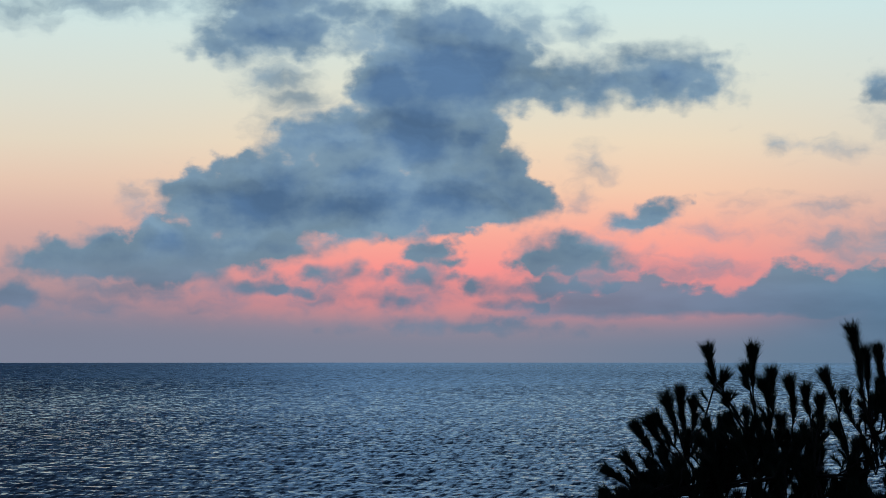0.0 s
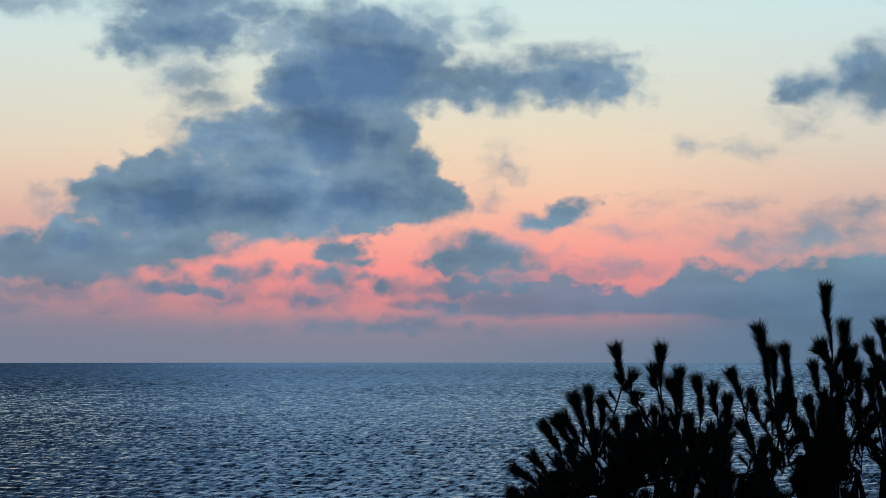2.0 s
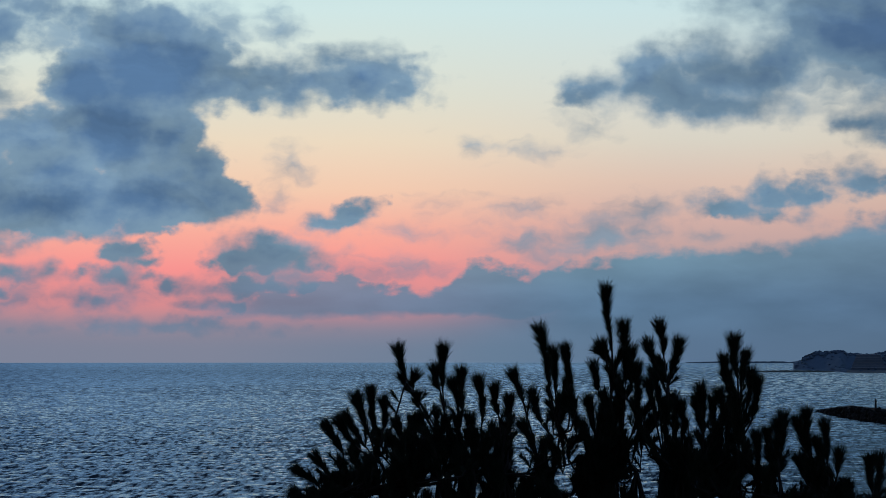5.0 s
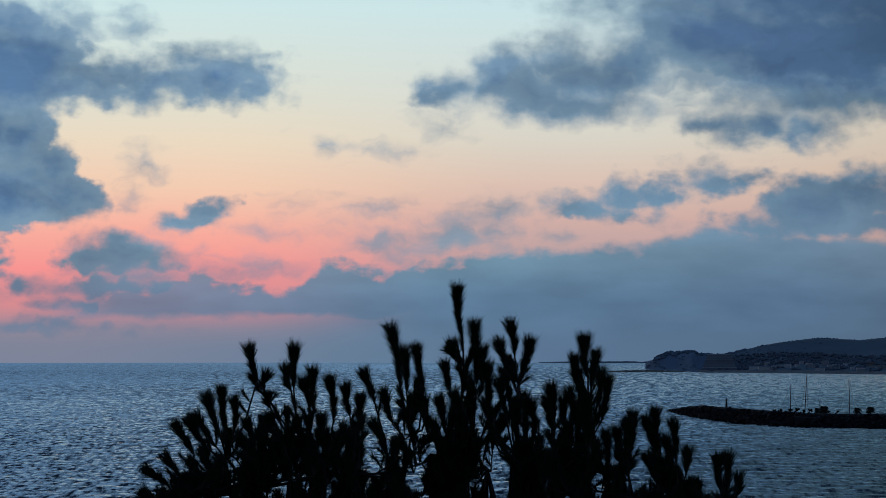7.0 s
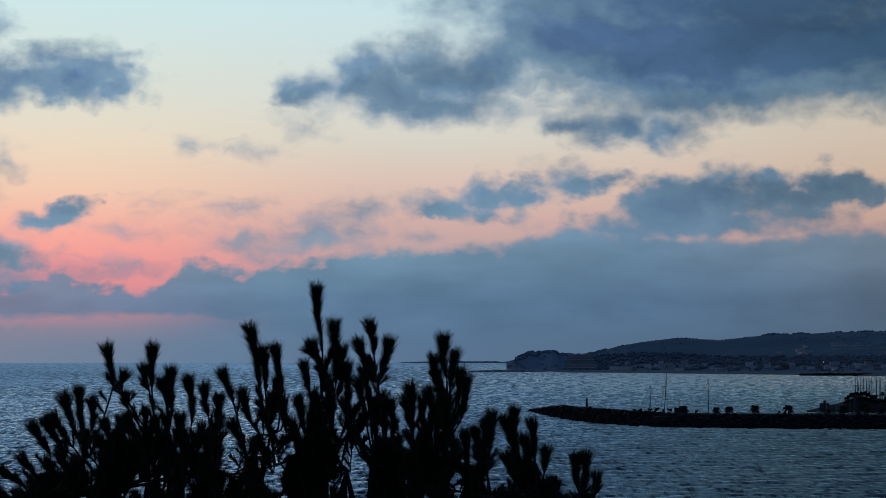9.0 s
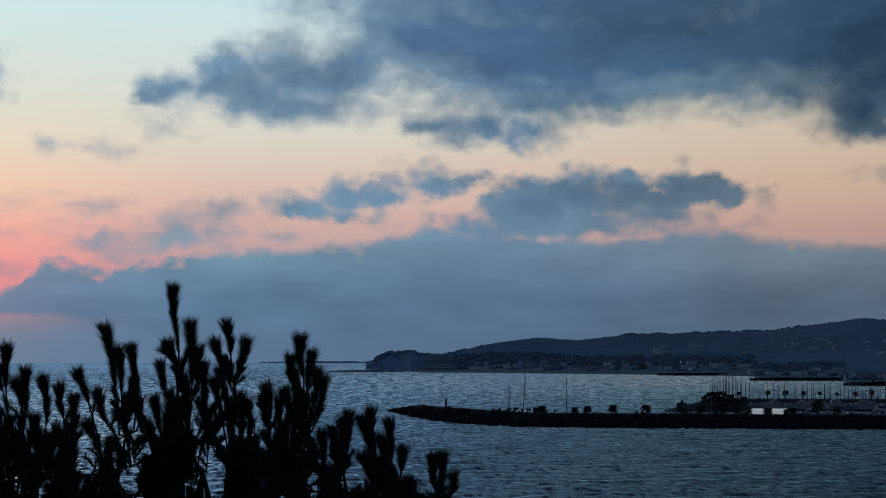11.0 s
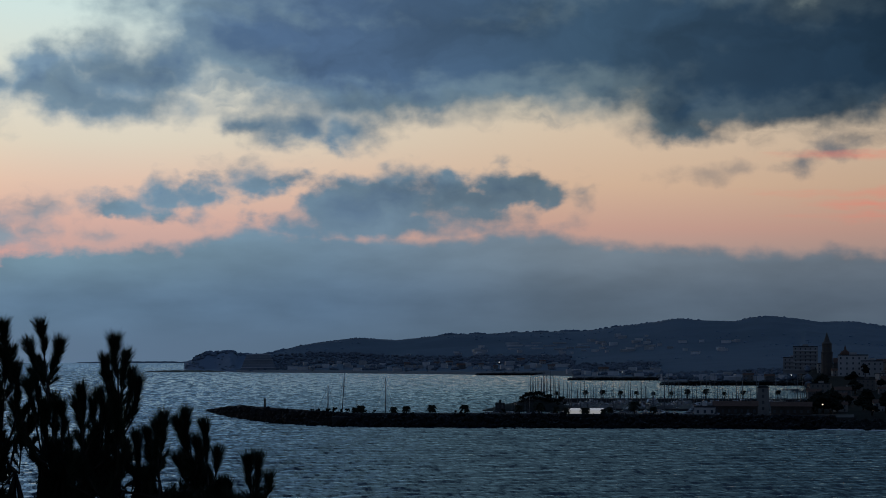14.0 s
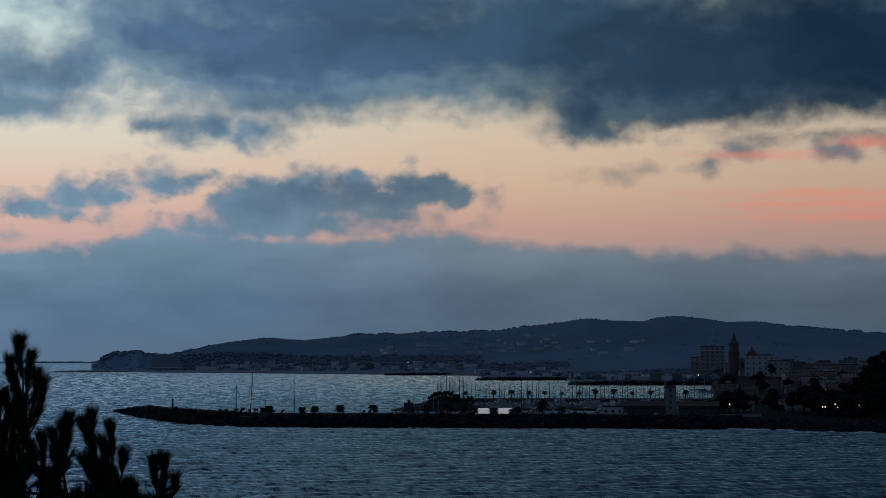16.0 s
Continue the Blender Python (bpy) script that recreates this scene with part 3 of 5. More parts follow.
# ================= sea =================
def build_sea():
    """One sheet of sea out to the horizon: modelled waves over the bay, coarser rings elsewhere."""
    rng = np.random.RandomState(4)
    fine = np.arange(-13.0, 37.01, 0.078)
    azs = np.radians(np.concatenate([fine, np.arange(40.0, 346.9, 3.0)]))
    ring = [560.0]
    while ring[-1] < 4950.0:
        ring.append(ring[-1] * 1.0029)
    ring[-1] = 4950.0
    rad = np.concatenate([[1.0, 150.0, 300.0, 450.0], ring])
    A, R = np.meshgrid(azs, rad)
    X, Y = np.sin(A) * R, np.cos(A) * R
    Z = np.zeros_like(X)
    for _ in range(46):
        length = 2.0 * (10 ** rng.rand())
        way = np.radians(rng.normal(192, 38))
        k = 2 * np.pi / length
        size = 0.010 * length ** 0.55
        cut = np.clip((length / (R * 0.0029) - 1.4) / 1.5, 0.0, 1.0)
        Z += size * cut * np.sin(k * (np.sin(way) * X + np.cos(way) * Y) + rng.rand() * 6.28 + 0.8 * np.sin(X * 0.021 + Y * 0.013 + rng.rand() * 6))
    inside = (A < np.radians(38)) & (R > 540)
    Z = np.where(inside, Z, 0.0) * np.clip((4900 - R) / 300, 0, 1)
    m, n = len(rad), len(azs)
    me = bpy.data.meshes.new("water")
    me.vertices.add(m * n)
    me.vertices.foreach_set("co", np.stack([X, Y, Z], -1).astype(np.float32).ravel())
    i, j = np.meshgrid(np.arange(m - 1), np.arange(n), indexing="ij")
    j2 = (j + 1) % n
    quads = np.stack([i * n + j, (i + 1) * n + j, (i + 1) * n + j2, i * n + j2], -1).reshape(-1, 4)[:, ::-1]
    me.loops.add(quads.size)
    me.loops.foreach_set("vertex_index", quads.astype(np.int32).ravel())
    me.polygons.add(len(quads))
    me.polygons.foreach_set("loop_start", np.arange(0, quads.size, 4, dtype=np.int32))
    me.polygons.foreach_set("use_smooth", np.ones(len(quads), dtype=bool))
    me.update(calc_edges=True)
    me.materials.append(SEA)
    return tagged(new("water", me), "dark blue rippled sea reaching the horizon at dusk", "sea", kind="structure")


build_sea()

# ================= far land =================
RIDGE = [(14.6, -0.75), (14.86, -0.57), (15.0, -0.43), (15.14, -0.30), (15.32, -0.21), (15.89, -0.17), (16.21, -0.24), (16.59, -0.25), (16.97, -0.17),
         (17.48, -0.04), (18.12, 0.05), (18.76, 0.12), (19.66, 0.06), (20.04, 0.11), (20.94, 0.21), (22.49, 0.27), (24.04, 0.30),
         (24.81, 0.41), (25.58, 0.50), (26.10, 0.58), (26.67, 0.52), (27.38, 0.50), (27.70, 0.58), (28.15, 0.61), (28.66, 0.55),
         (29.29, 0.47), (29.93, 0.49), (30.44, 0.41), (31.32, 0.34), (32.20, 0.27), (32.80, 0.21), (36.0, 0.1), (44.0, 0.0)]
SHORE = [(14.3, 5300), (14.78, 5200), (14.84, 3640), (15.0, 3560), (15.6, 3480), (16.0, 3250), (18.0, 3170), (21.5, 3000), (23.6, 2900), (23.7, 2650), (25.6, 2600), (25.7, 2330),
         (28.9, 2250), (29.0, 1114), (30.5, 1098), (32.8, 1068), (46.0, 1045)]
RIDGE_AT = [(14.6, 3640), (16.0, 3640), (18.5, 3800), (24, 3950), (46, 4000)]


def ground(az, d):
    """Height of the land."""
    s = curve(SHORE, az)
    if d < s:
        return -5.0 + 4.0 * ease((d - s + 60) / 60)
    top = EYE_Z + curve(RIDGE_AT, az) * math.tan(radians(curve(RIDGE, az)))
    dr = curve(RIDGE_AT, az)
    z = -1.0 + 3.6 * ease((d - s) / 40)
    if az > 28.9:
        z = curve([(1120, 2.6), (1180, 4.5), (1400, 6.0), (1900, 14.0), (2300, 19.0), (3000, 14.0), (4000, 14.0)], d) if d > s + 40 else z
        z += 12 * ease((az - 32.2) / 1.2) * ease((d - 1110) / 60) * (1 - ease((d - 1500) / 500))
        k = ease((d - 2500) / (dr - 2500)) if d < dr else 1 - 0.6 * ease((d - dr) / 900)
    else:
        rest = curve([(14.6, 3560), (15.6, 3480), (16.0, 3250), (21.0, 3050), (25.0, 2700), (28.9, 2400)], az)
        lo = rest + (40 if az < 16 else 250)
        z += 13.0 * ease((d - rest - 30) / 420) * ease((az - 16.8) / 1.2)
        k = ease((d - lo) / max(60.0, dr - lo)) if d < dr else 1 - 0.6 * ease((d - dr) / 900)
    z += (top - z) * (k ** 1.25 if d < dr else k)
    n = noise.fractal(spot(az, d) * 0.004, 1.0, 2.0, 4)
    n += 0.6 * noise.fractal(spot(az, d) * 0.016, 1.0, 2.0, 3)
    return z + n * 4.0 * k * (1 - 0.75 * ease(1 - abs(d - dr) / 250))


def build_land():
    h = Heap()
    azs = [14.3 + 31.7 * i / 330 for i in range(331)]
    ds = [1030 + (4900 - 1030) * (j / 134) ** 1.15 for j in range(135)]
    for a in azs:
        h.v.extend(spot(a, d, ground(a, d)) for d in ds)
    m = len(ds)
    for i in range(len(azs) - 1):
        h.f.extend((i * m + j, i * m + j + 1, (i + 1) * m + j + 1, (i + 1) * m + j) for j in range(m - 1))
    me = h.mesh("ground", HAZED_SCRUB, True)
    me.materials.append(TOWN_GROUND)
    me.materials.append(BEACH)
    me.materials.append(HAZED_WOODS)
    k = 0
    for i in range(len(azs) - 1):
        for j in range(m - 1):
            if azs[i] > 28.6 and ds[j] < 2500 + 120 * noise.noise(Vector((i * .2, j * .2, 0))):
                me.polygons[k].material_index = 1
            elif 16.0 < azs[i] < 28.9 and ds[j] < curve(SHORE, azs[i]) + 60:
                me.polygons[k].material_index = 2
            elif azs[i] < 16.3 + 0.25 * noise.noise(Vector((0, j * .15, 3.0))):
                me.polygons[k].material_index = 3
            k += 1
    return tagged(new("ground", me), "dark scrub-covered coastal hills and shore beyond the bay", "hills", kind="structure")


build_land()


def build_far_coast():
    """The faint low spit beyond the headland and the dark sand bar before it."""
    for name, a0, a1, d, z, label in (("land", 12.4, 15.4, 4880, 4.0, "faint low strip of coast on the horizon"),
                                      ("beach", 13.95, 15.8, 3330, 2.8, "thin dark sand spit in front of the headland")):
        h = Heap()
        n = 60
        for i in range(n + 1):
            a = a0 + (a1 - a0) * i / n
            k = math.sin(math.pi * min(1, max(0.0, i / n * 1.0))) ** 0.4
            zz = z * k * (0.8 + 0.4 * noise.noise(Vector((i * 0.31, d, 0))))
            w = 45 * k
            h.v.extend((spot(a, d - w, -0.5), spot(a, d, zz), spot(a, d + w, -0.5)))
        for i in range(n):
            for j in range(2):
                h.f.append((i * 3 + j, i * 3 + j + 1, i * 3 + j + 4, i * 3 + j + 3))
        tagged(new(name, h.mesh(name, HAZED_SCRUB if name == "land" else ROCK)), label, "coast", kind="structure")


build_far_coast()


def build_groyne(a0, a1, d, height, label):
    """A low rock groyne running out from the beach, made of heaped boulders."""
    rng = random.Random(int(d))
    h = Heap()
    n = int((a1 - a0) * 60)
    for i in range(n):
        a = a0 + (a1 - a0) * i / n
        k = min(1.0, 0.35 + i / n * 2.5)
        for row in range(3):
            r = rng.uniform(2.0, 3.2)
            c = spot(a + rng.uniform(-.01, .01), d + rng.uniform(-6, 6), height * k * rng.uniform(0.1, 0.7))
            h.add([c + Vector((v.x * r * rng.uniform(.8, 1.3), v.y * r * rng.uniform(.8, 1.3), v.z * r * 0.7)) for v in ICO1[0]], ICO1[1])
    tagged(new("groyne", h.mesh("groyne", ROCK)), label, "groyne", "groynes", "stuff")


build_groyne(21.5, 23.7, 2960, 2.2, "low dark boulder groyne off the beach")
build_groyne(23.6, 25.9, 2560, 2.6, "dark boulder groyne reaching out from the sand")
build_groyne(25.7, 29.0, 2260, 3.8, "long dark rock groyne sheltering the town beach")


def build_woods():
    """Crowns standing shoulder to shoulder along the headland and parts of the ridge."""
    rng = random.Random(5)
    h = Heap()
    for a0, a1, n, big in ((14.95, 17.1, 130, 4.2), (17.1, 20.6, 60, 2.0), (20.6, 24.7, 170, 4.0), (24.7, 30.0, 70, 2.2), (30.0, 35.5, 170, 4.6)):
        for i in range(n):
            a = a0 + (a1 - a0) * (i + rng.random()) / n
            d = curve(RIDGE_AT, a) + rng.uniform(-30, 12)
            tuft = noise.noise(Vector((a * 5.0, 1.7, 0.0)))
            if tuft < -0.1 and rng.random() < 0.8:
                continue
            r = big * rng.uniform(0.5, 0.85) * (0.8 + 0.5 * max(0.0, tuft))
            c = spot(a, d, ground(a, d) + r * 0.05)
            h.add([c + Vector((v.x * r * rng.uniform(1.0, 1.9), v.y * r * rng.uniform(1.0, 1.6), v.z * r * rng.uniform(.6, 1.0))) for v in ICO1[0]], ICO1[1])
    for i in range(110):
        a = 14.9 + 1.9 * rng.random()
        d = rng.uniform(curve(SHORE, a) + 25, curve(RIDGE_AT, a))
        r = rng.uniform(1.4, 3.0)
        c = spot(a, d, ground(a, d) - 0.2)
        h.add([c + Vector((v.x * r * rng.uniform(1.0, 1.9), v.y * r * rng.uniform(1.0, 1.6), v.z * r * rng.uniform(.3, .6))) for v in ICO1[0]], ICO1[1])
    for i in range(900):
        a = rng.uniform(16.6, 34.0)
        far = curve(RIDGE_AT, a)
        d = rng.uniform(max(2550.0, curve(SHORE, a) + 400), far - 40)
        if noise.noise(spot(a, d) * 0.006) < -0.05 + 0.2 * rng.random():
            continue
        r = rng.uniform(1.2, 2.8)
        c = spot(a, d, ground(a, d) - 0.4)
        h.add([c + Vector((v.x * r * rng.uniform(1.0, 1.5), v.y * r * rng.uniform(1.0, 1.6), v.z * r * rng.uniform(.6, 1.0))) for v in ICO1[0]], ICO1[1])
    tagged(new("woods", h.mesh("woods", HAZED_TREE, True)), "dark pines and scrub along the far ridge", "woods", kind="stuff")


build_woods()

# ================= harbour =================
MOLE = [(15.42, 1385), (15.65, 1335), (15.95, 1285), (16.4, 1235), (17.0, 1190), (17.7, 1160), (18.5, 1142), (20.0, 1130), (24.0, 1124),
        (28.0, 1118), (29.6, 1112)]
MOLE_TOP = [(15.42, 1.2), (15.65, 3.4), (15.9, 5.2), (16.15, 6.5), (17.4, 6.6), (18.6, 5.9), (30, 5.8)]


def build_mole():
    """The breakwater: a concrete core with a roadway, a parapet and a long heap of boulders on the sea side."""
    azs = [15.42 + (29.6 - 15.42) * i / 160 for i in range(161)]
    core = Heap()
    for a in azs:
        d, z = curve(MOLE, a), curve(MOLE_TOP, a)
        core.v.extend((spot(a, d - 8, -2), spot(a, d - 3.2, z - 0.9), spot(a, d - 3.0, z), spot(a, d - 1.8, z), spot(a, d - 1.7, z - 1.5),
                       spot(a, d + 9, min(3.2, z - 1.6)), spot(a, d + 10, -2)))
    for i in range(160):
        core.f.extend((i * 7 + j, (i + 1) * 7 + j, (i + 1) * 7 + j + 1, i * 7 + j + 1) for j in range(6))
    core.f.append(tuple(range(7)))
    mole = tagged(new("breakwater", core.mesh("breakwater", CONCRETE)), "long dark breakwater with a parapet sheltering the marina", "breakwater", kind="structure")
    rng = random.Random(3)
    rocks = Heap()
    for i in range(3600):
        a = 15.36 + (36.0 - 15.36) * (i + rng.random()) / 3600
        k = rng.random()
        if a < 29.6:
            d, top = curve(MOLE, a), curve(MOLE_TOP, a) - 0.7
            dd, z = d - 3.4 - 11 * k, top * (1 - k) ** 0.9 - 0.4
        else:
            d = curve(SHORE, a)
            dd, z = d + 12 - 20 * k + 6 * noise.noise(Vector((a * 3, 0, 0))), 3.4 * (1 - k) - 0.4
        r = rng.uniform(0.8, 1.75)
        c = spot(a, dd, z)
        rot = Euler((rng.uniform(0, 6), rng.uniform(0, 6), rng.uniform(0, 6))).to_matrix()
        sx, sy, sz = rng.uniform(.8, 1.3), rng.uniform(.8, 1.3), rng.uniform(.6, .9)
        rocks.add([c + rot @ Vector((v.x * sx, v.y * sy, v.z * sz)) * r * rng.uniform(.85, 1.12) for v in ICO1[0]], ICO1[1])
    shapes = []
    for k in range(5):
        one = Heap()
        one.add([Vector((v.x * rng.uniform(.8, 1.3), v.y * rng.uniform(.8, 1.3), v.z * rng.uniform(.6, 1.0))) for v in ICO1[0]], ICO1[1])
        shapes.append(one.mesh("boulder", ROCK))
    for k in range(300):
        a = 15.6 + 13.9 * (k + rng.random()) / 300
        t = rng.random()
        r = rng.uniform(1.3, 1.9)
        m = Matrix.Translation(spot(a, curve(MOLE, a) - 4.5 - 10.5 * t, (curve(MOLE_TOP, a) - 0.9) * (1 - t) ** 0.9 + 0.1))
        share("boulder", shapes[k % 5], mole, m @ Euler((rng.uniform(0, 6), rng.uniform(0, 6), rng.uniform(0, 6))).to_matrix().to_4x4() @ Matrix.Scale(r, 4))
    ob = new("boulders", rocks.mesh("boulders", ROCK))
    ob.parent = mole
    tagged(ob, "heaped dark wet boulders", kind="stuff")


build_mole()


def build_quay(name, label, a0, a1, d0, d1, z, mat, taper=0.0):
    h = Heap()
    n = max(8, int((a1 - a0) * 6))
    for i in range(n + 1):
        a = a0 + (a1 - a0) * i / n
        q = d0 + taper * (1 - ease(i / n * 6))
        h.v.extend((spot(a, q, -2), spot(a, q, z - 0.25), spot(a, q + 0.3, z), spot(a, d1 - 0.3, z), spot(a, d1, z - 0.25), spot(a, d1, -2)))
    for i in range(n):
        h.f.extend((i * 6 + j, (i + 1) * 6 + j, (i + 1) * 6 + j + 1, i * 6 + j + 1) for j in range(5))
    h.f.append(tuple(range(6)))
    h.f.append(tuple(n * 6 + j for j in range(5, -1, -1)))
    return tagged(new(name, h.mesh(name, mat)), label, "quay", kind="structure")


build_quay("quay", "dark asphalt quay behind the breakwater", 18.2, 30.0, 1133.5, 1190, 4.4, ASPHALT)
build_quay("pier", "long inner pier of grey concrete with a parapet", 22.6, 29.3, 1566, 1584, 2.9, CONCRETE)
build_quay("jetty", "floating concrete jetty between moored boats", 23.2, 29.0, 1330, 1334, 0.7, CONCRETE)
build_quay("boatyard", "dark asphalt boatyard crowded with laid-up boats", 23.35, 29.2, 1392, 1532, 1.3, ASPHALT)


def build_mound():
    """A planted earth bank at the root of the inner pier."""
    h = Heap()
    nx, ny = 40, 12
    for i in range(nx + 1):
        a = 21.55 + 2.2 * i / nx
        top = curve([(21.55, 0.2), (21.8, 1.6), (22.6, 6.8), (22.75, 7.4), (23.1, 6.8), (23.4, 4.5), (23.75, 1.5)], a)
        for j in range(ny + 1):
            k = math.sin(math.pi * j / ny) ** 0.6
            h.v.append(spot(a, 1370 + 60 * j / ny, top * k - 0.6 + 0.5 * noise.noise(Vector((i * .5, j * .7, 0))) * k))
    for i in range(nx):
        h.f.extend((i * (ny + 1) + j, (i + 1) * (ny + 1) + j, (i + 1) * (ny + 1) + j + 1, i * (ny + 1) + j + 1) for j in range(ny))
    tagged(new("embankment", h.mesh("embankment", BANK, True)), "sloping earth bank with shrubs inside the harbour", "embankment", kind="structure")


build_mound()


# ---- plants of the harbour and town ----
def palm(label, height, crown, seed):
    rng = random.Random(seed)
    ob = empty("palm_tree", Matrix(), label, "palm", "palms of the harbour")
    bm = bmesh.new()
    lean = rng.uniform(-.3, .3)
    tube(bm, [(0, 0, -0.2), (lean * .3, 0, height * .4), (lean * .7, 0.05, height * .8), (lean, 0, height)], [0.34, 0.26, 0.24, 0.3], 7)
    part("trunk", bm, PALM_TRUNK, ob, "", True)
    h = Heap()
    for i in range(90):
        t = i * 2.399 + rng.uniform(-.2, .2)
        up = rng.uniform(-0.75, 1.6)
        d = Vector((math.cos(t), math.sin(t), up)).normalized()
        side = d.cross(Vector((0, 0, 1))).normalized()
        pts = [Vector((lean, 0, height)) + d * crown * k + Vector((0, 0, -crown * 0.55 * k * k)) for k in (0, .35, .7, 1.0)]
        for k, w in ((0, 0.14), (1, 0.38), (2, 0.34), (3, 0.05)):
            h.v.extend((pts[k] + side * w + Vector((0, 0, -w * .5)), pts[k] + Vector((0, 0, 0.03)), pts[k] - side * w + Vector((0, 0, -w * .5))))
        o = len(h.v) - 12
        for k in range(3):
            for j in range(2):
                h.f.append((o + k * 3 + j, o + k * 3 + j + 1, o + k * 3 + j + 4, o + k * 3 + j + 3))
    c = new("crown", h.mesh("crown", PALM_LEAF))
    c.parent = ob
    tagged(c, "bushy crown of drooping fronds")
    return ob


def round_tree(name, label, height, width, seed, flat=0.75, trunk_part=0.35, clumps=60, leaf=None):
    """A tree with a forked trunk and a crown of many uneven leaf clumps."""
    rng = random.Random(seed)
    ob = empty(name, Matrix(), label, "tree", "trees of the town")
    bm = bmesh.new()
    zt = height * trunk_part
    tube(bm, [(0, 0, -0.3), (0.1, 0, zt * .6), (0, 0.1, zt)], [width * .05 + .1, width * .04 + .08, width * .03 + .05], 7)
    for i in range(5):
        t = i * 1.257 + rng.uniform(-.3, .3)
        tube(bm, [(0, 0.1, zt), (math.cos(t) * width * .15, math.sin(t) * width * .15, zt + height * .15),
                  (math.cos(t) * width * .32, math.sin(t) * width * .32, zt + height * .32)], [.12, .09, .04], 5)
    part("trunk", bm, BARK, ob, "", True)
    h = Heap()
    cz = (zt + height) / 2
    lobes = []
    for i in range(7):
        v = Vector((rng.gauss(0, 1), rng.gauss(0, 1), rng.gauss(0, 0.9))).normalized() * rng.uniform(0.25, 0.8)
        lobes.append((Vector((v.x * width * .42, v.y * width * .42, cz + v.z * (height - zt) * .5 * flat / .75)), rng.uniform(.14, .26)))
    for i in range(int(clumps * 1.6)):
        o, reach = rng.choice(lobes)
        v = Vector((rng.gauss(0, 1), rng.gauss(0, 1), rng.gauss(0, 1))).normalized() * rng.uniform(0.4, 1.0)
        c = o + Vector((v.x * width, v.y * width, v.z * (height - zt) * .9)) * reach
        c.z = max(c.z, zt * 0.8)
        r = width * rng.uniform(.04, .095)
        h.add([c + Vector((q.x * r * rng.uniform(.7, 1.5), q.y * r * rng.uniform(.7, 1.5), q.z * r * rng.uniform(.5, 1.0))) for q in ICO1[0]], ICO1[1])
    c = new("crown", h.mesh("crown", leaf or WOODS))
    c.parent = ob
    tagged(c, "uneven dark green crown")
    return ob


def scatter(proto, rows):
    """Copies of a thing at (bearing, distance, height, size); the first row takes the thing itself."""
    for i, (a, d, z, s) in enumerate(rows):
        m = Matrix.Translation(spot(a, d, z)) @ Matrix.Rotation(a * 7.3, 4, "Z") @ Matrix.Scale(s, 4)
        if i == 0:
            proto.matrix_basis = m
        else:
            c = copy_thing(proto, m)
            c.matrix_basis = m


PALM_BIG = palm("dark date palm with a full crown on the quay", 3.9, 2.6, 21)
PALM_SLIM = palm("small palm with a round crown along the pier", 4.2, 2.0, 22)
scatter(PALM_BIG, [(18.86, 1139, 4.4, 1.0), (18.72, 1141, 4.4, 0.8), (19.89, 1139, 4.4, 0.95), (20.47, 1140, 4.4, 1.05), (21.21, 1139, 4.4, 1.08),
                   (19.6, 1141, 4.4, 0.85), (22.45, 1141, 4.4, 1.05), (23.3, 1143, 4.4, 0.9), (23.92, 1138, 4.4, 0.8), (24.5, 1141, 4.4, 0.85),
                   (25.07, 1143, 4.4, 1.4), (25.5, 1146, 4.4, 0.9), (22.9, 1145, 4.4, 1.3), (23.52, 1136, 4.4, 0.85), (23.99, 1136, 4.4, 0.8), (24.36, 1136, 4.4, 0.7)])
scatter(PALM_SLIM, [(23.3, 1575, 2.9, 0.9), (23.95, 1575, 2.9, 1.05), (24.36, 1574, 2.9, 1.1), (24.75, 1575, 2.9, 1.0), (25.12, 1575, 2.9, 0.95), (25.5, 1575, 2.9, 0.85),
                    (25.9, 1575, 2.9, 0.9), (26.27, 1574, 2.9, 1.2), (26.68, 1575, 2.9, 1.25), (27.1, 1576, 2.9, 0.9), (27.52, 1575, 2.9, 1.05), (28.3, 1575, 2.9, 1.1)])
BUSH = round_tree("shrub", "low dark tamarisk shrub beside the road", 3.4, 4.2, 31, 0.9, 0.1, 40)
scatter(BUSH, [(17.75, 1158, 4.6, 0.7), (17.9, 1157, 4.4, 0.8), (18.1, 1155, 4.2, 0.9), (18.25, 1150, 4.4, 1.0), (18.4, 1148, 4.4, 0.8), (18.55, 1148, 4.4, 0.9),
               (18.95, 1146, 4.4, 0.7), (19.15, 1147, 4.4, 0.7), (21.0, 1150, 4.4, .6), (22.1, 1148, 4.4, .8)]
        + [(22.5 + 0.055 * k, 1386 + 3 * (k % 3), 4.6 + 1.6 * ease(k / 4) - 2.0 * ease((k - 8) / 5), 1.0 + 0.35 * (k * 7 % 5) / 4) for k in range(13)]
        + [(22.9 + 0.1 * k, 1388 + 5 * (k % 2), 2.2, 1.0 + 0.3 * (k % 3)) for k in range(6)])


